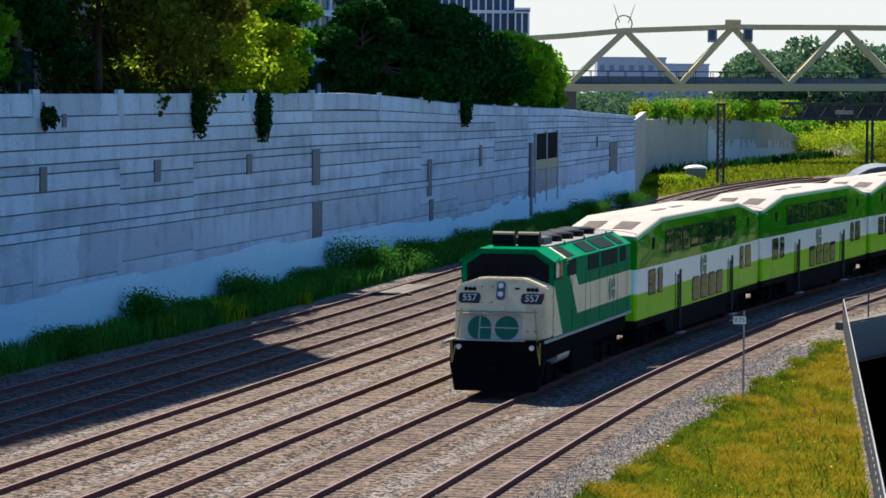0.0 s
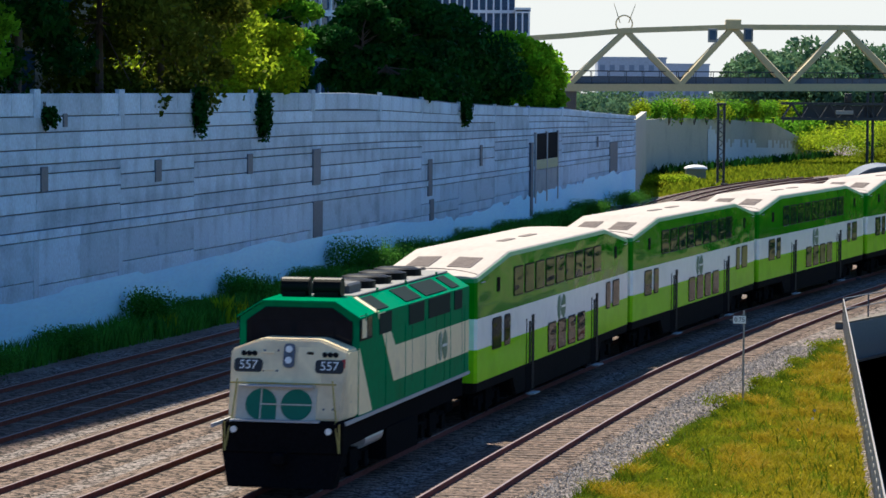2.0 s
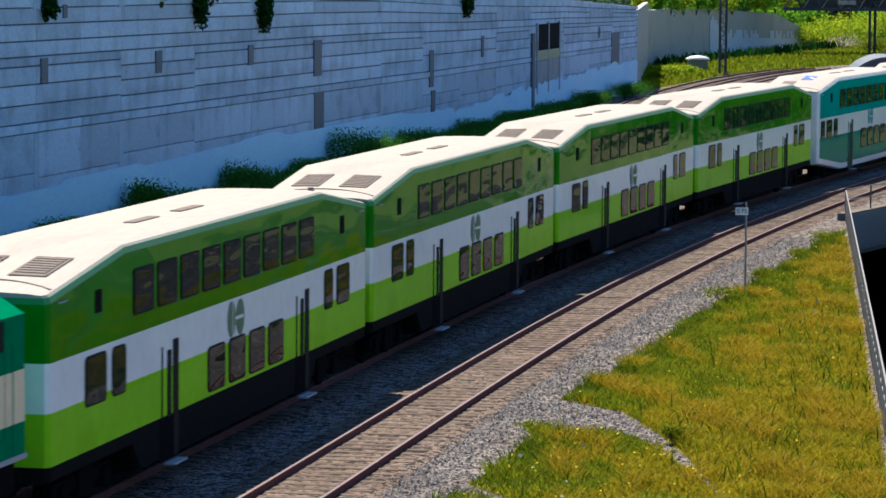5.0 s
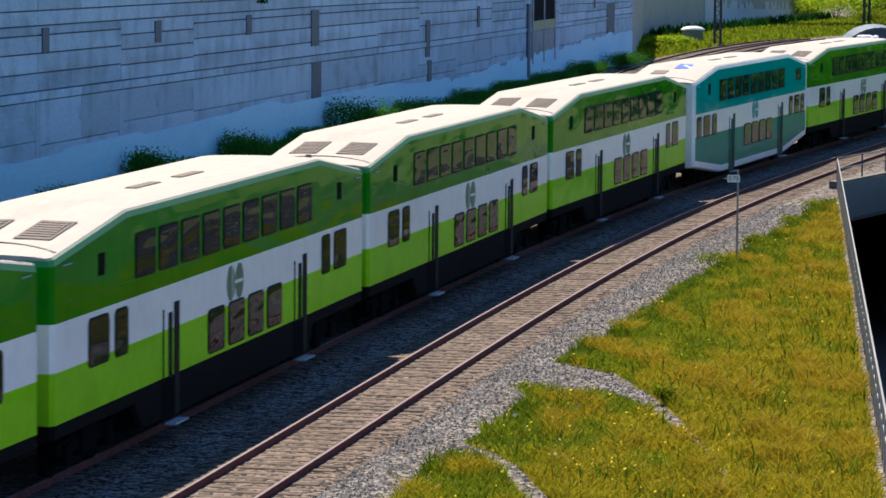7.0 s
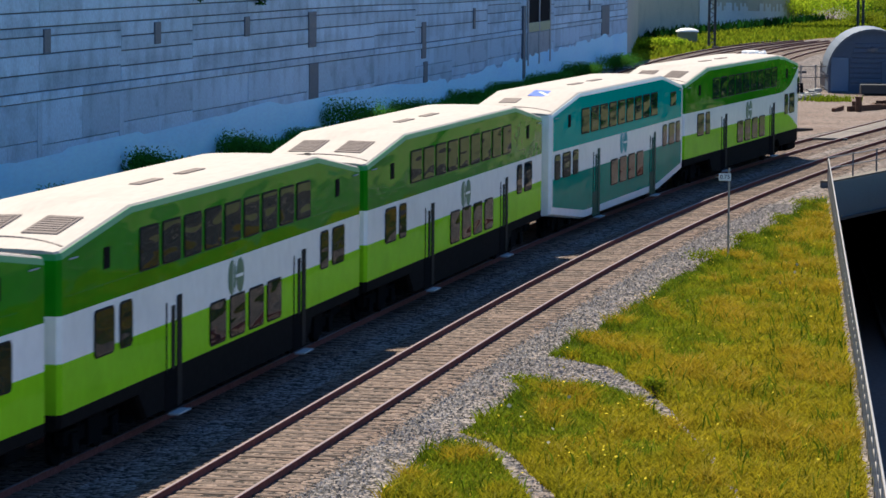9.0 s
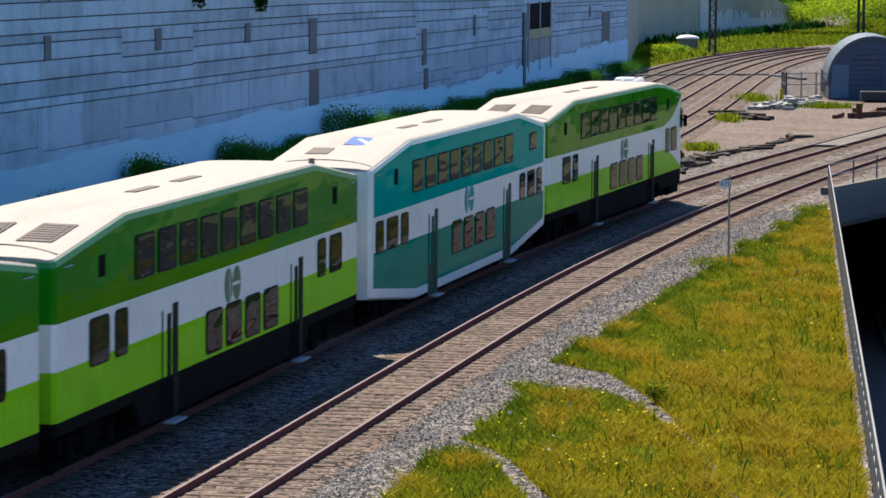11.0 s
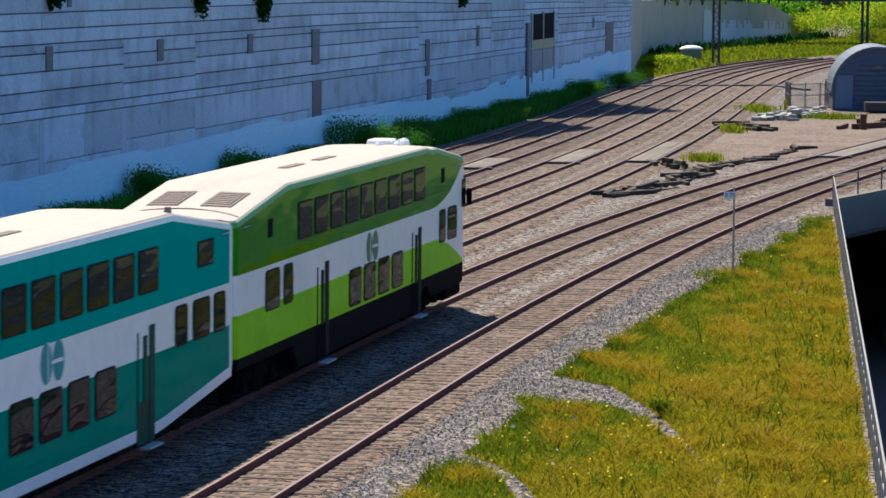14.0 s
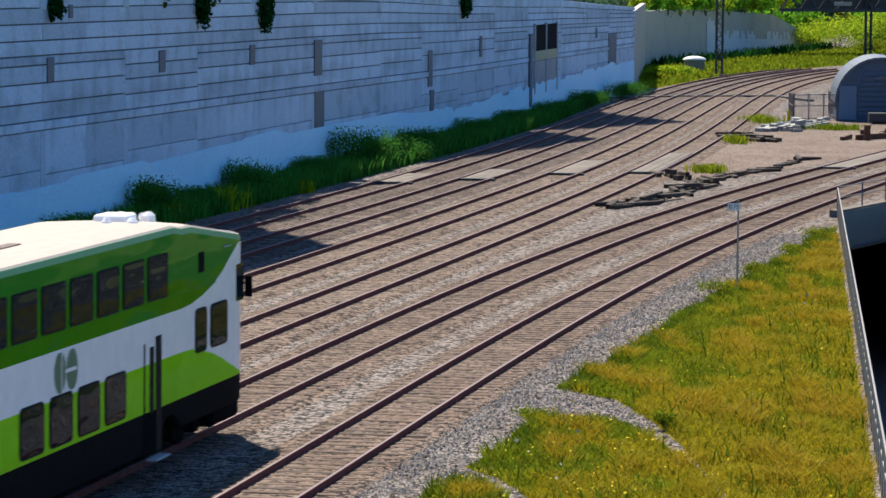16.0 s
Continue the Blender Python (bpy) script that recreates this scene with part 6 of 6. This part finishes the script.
def pen():
    t = thing("wire_pen", "grey wire mesh fence pen with scrap inside", "fence", at=pose(0, 0, GROUND))
    pts = [(23.2, 239.5), (23.0, 234.2), (26.2, 236.0), (26.3, 243.0)]
    for (x0, y0), (x1, y1) in zip(pts, pts[1:]):
        p, q = Vector((x0, y0, 0)), Vector((x1, y1, 0))
        n = max(2, int((q - p).length / 1.2))
        bm = bmesh.new()
        for z in (0.15, 1.0, 1.75):
            tube(bm, p + Vector((0, 0, z)), q + Vector((0, 0, z)), 0.035, 6)
        part("fence_rails", bm, M_galv, t)
        for i in range(n + 1):
            a = p.lerp(q, i / n)
            part("post", tubed(a, a + Vector((0, 0, 1.85)), 0.05, 6), M_galv, t)
        bm = bmesh.new()
        k = int((q - p).length / 0.12)
        for i in range(k):
            a = p.lerp(q, i / k)
            tube(bm, a + Vector((0, 0, 0.15)), a + Vector((0, 0, 1.75)), 0.014, 3)
        part("wire_mesh", bm, M_galv, t)


pen()


def pile(name, label, category, spots, material, seed, n, size, spread):
    rr = random.Random(seed)
    t = thing(name, label, category)
    for i in range(n):
        k = rr.random()
        j = rr.randrange(len(spots) - 1) if len(spots) > 1 else 0
        a, b = Vector(spots[j]), Vector(spots[min(j + 1, len(spots) - 1)])
        p = a.lerp(b, k)
        l, w, h = size[0] * rr.uniform(0.5, 1.1), size[1] * rr.uniform(0.8, 1.2), size[2] * rr.uniform(0.7, 1.2)
        lev = rr.choice((0, 0, 0, 0, 1))
        m = pose(p.x + rr.uniform(-spread, spread), p.y + rr.uniform(-spread, spread) * 2, GROUND + h / 2 + lev * h * 0.95 + 0.01 * i / n, rr.uniform(-3, 3), rr.uniform(-3, 3), math.degrees(math.atan2(b.y - a.y, b.x - a.x)) + rr.uniform(-28, 28))
        ob = part("timber" if "timber" in label or "sleeper" in label else "piece", rounded(-l / 2, l / 2, -w / 2, w / 2, -h / 2, h / 2, 0.015, 1), material, t)
        ob.matrix_basis = m
    return t


pile("sleeper_pile", "heap of broken dark old sleeper timbers", "timber pile", [(6.8, 148.5), (9.0, 153.0), (11.0, 160.5), (12.4, 166.5)], M_oldwood, 1, 44, (2.6, 0.24, 0.17), 0.35)
pile("sleeper_pile", "loose old sleeper timbers beside the main line", "timber pile", [(12.6, 168.0), (15.4, 175.5), (19.0, 187.0)], M_oldwood, 2, 22, (2.6, 0.24, 0.16), 0.25)
pile("sleeper_pile", "small heap of dark timbers on the dirt yard", "timber pile", [(16.4, 211.5), (18.7, 206.0)], M_oldwood, 3, 18, (2.6, 0.25, 0.2), 0.6)
pile("sleeper_pile", "few scattered timber ends on ballast", "timber pile", [(10.5, 171.0), (11.2, 168.5)], M_oldwood, 4, 8, (1.3, 0.2, 0.25), 0.5)
pile("scrap_heap", "heap of pale grey metal and concrete scrap", "scrap heap", [(20.4, 219.9), (22.3, 224.5), (24.0, 228.5)], M_greyjunk, 5, 64, (1.7, 0.36, 0.26), 1.0)
pile("rusty_beams", "rusty steel beams lying on the dirt yard", "steel beams", [(24.0, 208.2), (28.5, 216.0)], M_rust, 6, 10, (3.2, 0.25, 0.3), 0.5)


def small_items():
    t = thing("marker_post", "short yellow marker post beside the scrap heap", "marker post", at=pose(22.6, 233.5, GROUND))
    part("post", rounded(-0.1, 0.1, -0.06, 0.06, 0, 0.75, 0.02, 1), M_flower, t)
    part("foot", rounded(-0.18, 0.18, -0.14, 0.14, 0, 0.08, 0.02, 1), M_coping, t)
    t = thing("rusty_bollard", "rusty steel bollard standing on the dirt yard", "bollard", at=pose(24.9, 208.6, GROUND))
    part("body", tubed((0, 0, 0), (0, 0, 0.85), 0.22, 12, 0.18), M_rust, t)
    part("cap", tubed((0, 0, 0.85), (0, 0, 0.92), 0.24, 12), M_rust, t)
    for x, y, rx, ry, sd in ((20.8, 233.0, 1.2, 4.5, 1), (13.0, 175.3, 0.9, 1.6, 2), (16.8, 205.0, 0.6, 2.5, 3), (24.5, 222.0, 1.5, 1.2, 4)):
        rr = np.random.RandomState(700 + sd)
        q = np.array((x, y)) + rr.normal(size=(420, 2)) * (rx * 0.5, ry * 0.5)
        blades("grass_patch", q, GROUND, 0.38, 0.07, M_verge, 710 + sd, 0.4, "patch of bright green weeds on the yard")
    # loose stones on the shoulder of the near line
    rr = np.random.RandomState(77)
    n = 15000
    y = rr.uniform(62, 135, n)
    x = np.array([NEAR(float(v)) for v in y]) + 1.35 + np.abs(rr.normal(size=n)) * 1.1
    paths = [scatter(p, 75, 780 + j) for j, p in enumerate(PATHS)]
    x, y = np.concatenate([x] + [p[:, 0] for p in paths]), np.concatenate([y] + [p[:, 1] for p in paths])
    keep = x < np.array([coping_at(v) - 0.5 for v in y])
    x, y = x[keep], y[keep]
    s = rr.uniform(0.025, 0.06, len(x))
    base = np.array([(1, 0, 0), (0, 1, 0), (-1, 0, 0), (0, -1, 0), (0, 0, 0.8)])
    th = rr.uniform(0, 6.28, len(x))
    ca, sa = np.cos(th), np.sin(th)
    v = base[None] * s[:, None, None] * rr.uniform(0.6, 1.3, (len(x), 1, 3))
    w = np.stack([v[..., 0] * ca[:, None] - v[..., 1] * sa[:, None] + x[:, None], v[..., 0] * sa[:, None] + v[..., 1] * ca[:, None] + y[:, None], v[..., 2] + GROUND - 0.002], -1).reshape(-1, 3)
    me = bpy.data.meshes.new("loose_stones")
    me.from_pydata([tuple(q) for q in w], [], [f for i in range(0, 5 * len(x), 5) for f in ((i, i + 1, i + 4), (i + 1, i + 2, i + 4), (i + 2, i + 3, i + 4), (i + 3, i, i + 4))])
    me.materials.append(paint("loose_stone", (0.19, 0.172, 0.162), 0.2, 0.9, 2, 9, island=0.75))
    tagged(new("loose_stones", me), "loose grey ballast stones on the track shoulder", "stones", kind="stuff")


small_items()


# ---- distance: towers, houses, woods ----
def tower(name, label, x0, x1, y, z0, z1, bay, storey, depth=22):
    t = thing(name, label, "apartment building")
    part("wall", boxed(x0, x1, y, y + depth, z0, z1), M_tower_glass, t, "dark glazed facade")
    nx, nz = int((x1 - x0) / bay), int((z1 - z0) / storey)
    for i in range(nx + 1):
        part("mullion", boxed(x0 + i * bay - 0.11, x0 + i * bay + 0.11, y - 0.22, y, z0, z1), M_tower_frame, t)
    for k in range(nz + 1):
        part("floor_band", boxed(x0 - 0.1, x1 + 0.1, y - 0.30, y - 0.02, z0 + k * storey - 0.2, z0 + k * storey + 0.2), M_tower_frame, t)
    for k in range(nz):
        for i in range(0, nx):
            w = new("window", shared(("tower_window", name), lambda: boxed(0.16, bay - 0.16, -0.06, 0, 0.3, storey - 0.3), M_tower_glass))
            w.parent = t
            w.location = (x0 + i * bay, y - 0.02, z0 + k * storey)
    part("roof_parapet", boxed(x0 - 0.2, x1 + 0.2, y - 0.3, y + depth, z1, z1 + 0.5), M_tower_frame, t)
    return t


tower("apartment_tower", "blue-grey glazed apartment block with pale mullion grid", -5.2, 8.0, 455, 6.0, 45.0, 0.95, 3.0)
tower("apartment_wing", "lower glazed wing of the apartment block", 8.1, 9.8, 452, 6.0, 18.0, 0.85, 3.0)
def block_by_wall():
    """Tall apartment block close behind the terrace trees; it shades the yard's near end."""
    t = thing("apartment_block", "tall pale apartment block behind the terrace trees", "apartment building", at=wall_pose(155.5, 8.5, -6.3) @ pose(0, 0, 0, 0, 0, -4.6) @ pose(-95.5 * WALL_LEN, 0, 0))
    ln, h = 95.5 * WALL_LEN, 41.0
    part("wall", boxed(0, ln, 0, 16, -1.0, h), M_beige, t)
    for k in range(13):
        part("floor_band", boxed(0, ln, -0.12, 0, k * 3.1 + 2.75, k * 3.1 + 3.05), M_tower_frame, t)
        for i in range(20):
            w = new("window", shared(("block_window",), lambda: boxed(0, 2.6, -0.05, 0, 0, 1.7), M_tower_glass))
            w.parent, w.location = t, (1.4 + i * 4.8, 0, k * 3.1 + 0.7)
    part("roof_parapet", boxed(-0.2, ln + 0.2, -0.2, 16.2, h, h + 0.6), M_tower_frame, t)


block_by_wall()
condo = tower("condo_tower", "blue glass condominium tower with pale balcony bands", 0.0, 15.3, 0, 5.0, 110.0, 1.7, 3.0, 14)
condo.matrix_basis = pose(-19.6, 283.5, 0, 0, 0, 55)
midrise = tower("condo_block", "blue glass condominium block with pale bands", 0.0, 25.2, 0, 5.0, 60.0, 1.8, 3.0, 9)
midrise.matrix_basis = pose(-14.7, 219.2, 0, 0, 0, 69.3)


def house(x, y, w, d, h, ridge, label):
    t = thing("house", label, "house", at=pose(x, y, 2.0))
    part("walls", boxed(-w / 2, w / 2, 0, d, -2.5, h), M_brick, t)
    bm = bmesh.new()
    v = [bm.verts.new(p) for p in ((-w / 2 - 0.4, -0.4, h), (w / 2 + 0.4, -0.4, h), (w / 2 + 0.4, d + 0.4, h), (-w / 2 - 0.4, d + 0.4, h), (-w / 4, d / 2, ridge), (w / 4, d / 2, ridge))]
    for f in ((0, 1, 5, 4), (1, 2, 5), (2, 3, 4, 5), (3, 0, 4), (3, 2, 1, 0)):
        bm.faces.new([v[i] for i in f])
    part("roof", bm, M_shingle, t, "brown hipped roof")
    for i in (-1, 0, 1):
        part("window", boxed(i * w / 3.6 - 0.5, i * w / 3.6 + 0.5, -0.06, 0, h - 2.0, h - 0.6), M_tower_glass, t)


house(30.6, 478, 5.4, 6, 3.6, 4.8, "small brick house with brown hipped roof")


# Distance haze is put into the pale blue of glass and wall.
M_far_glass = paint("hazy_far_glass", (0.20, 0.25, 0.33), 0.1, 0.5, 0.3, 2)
M_far_wall = paint("haze_tinted_far_wall", (0.40, 0.45, 0.53), 0.1, 0.8, 0.2, 2)


def far_block(x0, x1, y, z1, label):
    t = thing("far_building", label, "building")
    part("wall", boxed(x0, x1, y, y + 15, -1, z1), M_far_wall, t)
    n = max(2, int((x1 - x0) / 2.2))
    for k in range(int(z1 / 3.2)):
        for i in range(n):
            w = new("window", shared(("far_window",), lambda: boxed(0, 1.2, -0.08, 0, 0, 1.5), M_far_glass))
            w.parent, w.location = t, (x0 + 0.5 + i * (x1 - x0) / n, y, 1.0 + k * 3.2)
    part("roof", boxed(x0 - 0.2, x1 + 0.2, y - 0.2, y + 15.2, z1, z1 + 0.4), M_far_wall, t)


far_block(34, 50, 820, 13.6, "pale blue-grey building far beyond the bridge")
far_block(55, 66, 900, 12.4, "low pale building far beyond the bridge")


def woods():
    """Far woods and hedges that close the view."""
    rr = np.random.RandomState(21)
    rows = ((46, 150, 560, 640, 19.0, 44, 6.5, "distant dark green wooded ridge"), (38, 62, 455, 475, 6.0, 12, 2.2, "green hedge trees beyond the gantry"), (18, 40, 450, 466, 5.5, 10, 1.8, "green hedge behind the low wall"),
            (-160, 62, 600, 700, 9.0, 60, 5.0, "distant trees along the horizon"), (60, 260, 700, 800, 15, 30, 6.0, "distant dark green woods"))
    for j, (x0, x1, y0, y1, h, m, r, label) in enumerate(rows):
        pts = []
        for i in range(m):
            cx, cy = rr.uniform(x0, x1), rr.uniform(y0, y1)
            hh = h * rr.uniform(0.65, 1.0)
            if j == 0:
                hh *= float(np.interp(cx, (44, 56, 85, 150), (0.55, 1.0, 0.85, 0.8)))
            k = 3200 if j == 0 else 900
            d = rr.normal(size=(k, 3))
            d /= np.linalg.norm(d, axis=1)[:, None]
            d *= (rr.uniform(0, 1, k) ** 0.4)[:, None] * np.array([r, r, hh * 0.5])
            pts.append(np.array((cx, cy, hh * 0.5)) + d)
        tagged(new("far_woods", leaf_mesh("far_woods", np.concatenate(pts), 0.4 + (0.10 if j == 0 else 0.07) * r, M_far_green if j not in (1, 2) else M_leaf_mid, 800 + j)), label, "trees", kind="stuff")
    # unseen tree belt along the far side of the cutting, added for green reflections
    pts = []
    for i in range(34):
        cy = 70 + i * 10.5
        cx = 0.135 * cy + rr.uniform(12, 17)
        hh = rr.uniform(4.5, 9.0)
        d = rr.normal(size=(700, 3))
        d /= np.linalg.norm(d, axis=1)[:, None]
        d *= (rr.uniform(0, 1, 700) ** 0.4)[:, None] * np.array([3.2, 4.2, hh * 0.5])
        pts.append(np.array((cx, cy, hh * 0.5)) + d)
    tagged(new("tree_belt", leaf_mesh("tree_belt", np.concatenate(pts), 0.75, M_leaf_mid, 840)), "unseen green tree belt added for reflections beyond the cutting", "trees", kind="stuff")
    for i in range(14):
        x = 19 + i * 1.75
        shrub(x, 347 + (x - 18) * 3.35 + 3, 4.9 - 0.05 * i, 1.3, 2.4, M_leaf_mid if i % 3 else M_leaf_bright, 900 + i, "green bush above the low beige wall", 1500)


woods()


def haze():
    """Bright summer haze that closes the distance."""
    m = bpy.data.materials.new("bright_haze")
    m.use_nodes = True
    nt = m.node_tree
    e = nt.nodes.new("ShaderNodeEmission")
    e.inputs[0].default_value, e.inputs[1].default_value = (1.0, 0.84, 0.62, 1), 0.48
    nt.links.new(e.outputs[0], nt.nodes["Material Output"].inputs[0])
    bm = bmesh.new()
    n = 24
    v = [[bm.verts.new((1800 * math.sin(a), 1800 * math.cos(a), z)) for a in [radians(-24 + 48 * i / n) for i in range(n + 1)]] for z in (-60, 420)]
    for i in range(n):
        bm.faces.new((v[0][i], v[0][i + 1], v[1][i + 1], v[1][i]))
    tagged(part("backdrop", bm, m, None, "bright hazy summer sky far behind"), kind="structure")


haze()
for t, f, y0, y1, k in TRACK_OBS:
    if k >= 4:
        sleepers(t, f, 48, 190, True)
    else:
        sleepers(t, f, 92, 330, False)
motions()
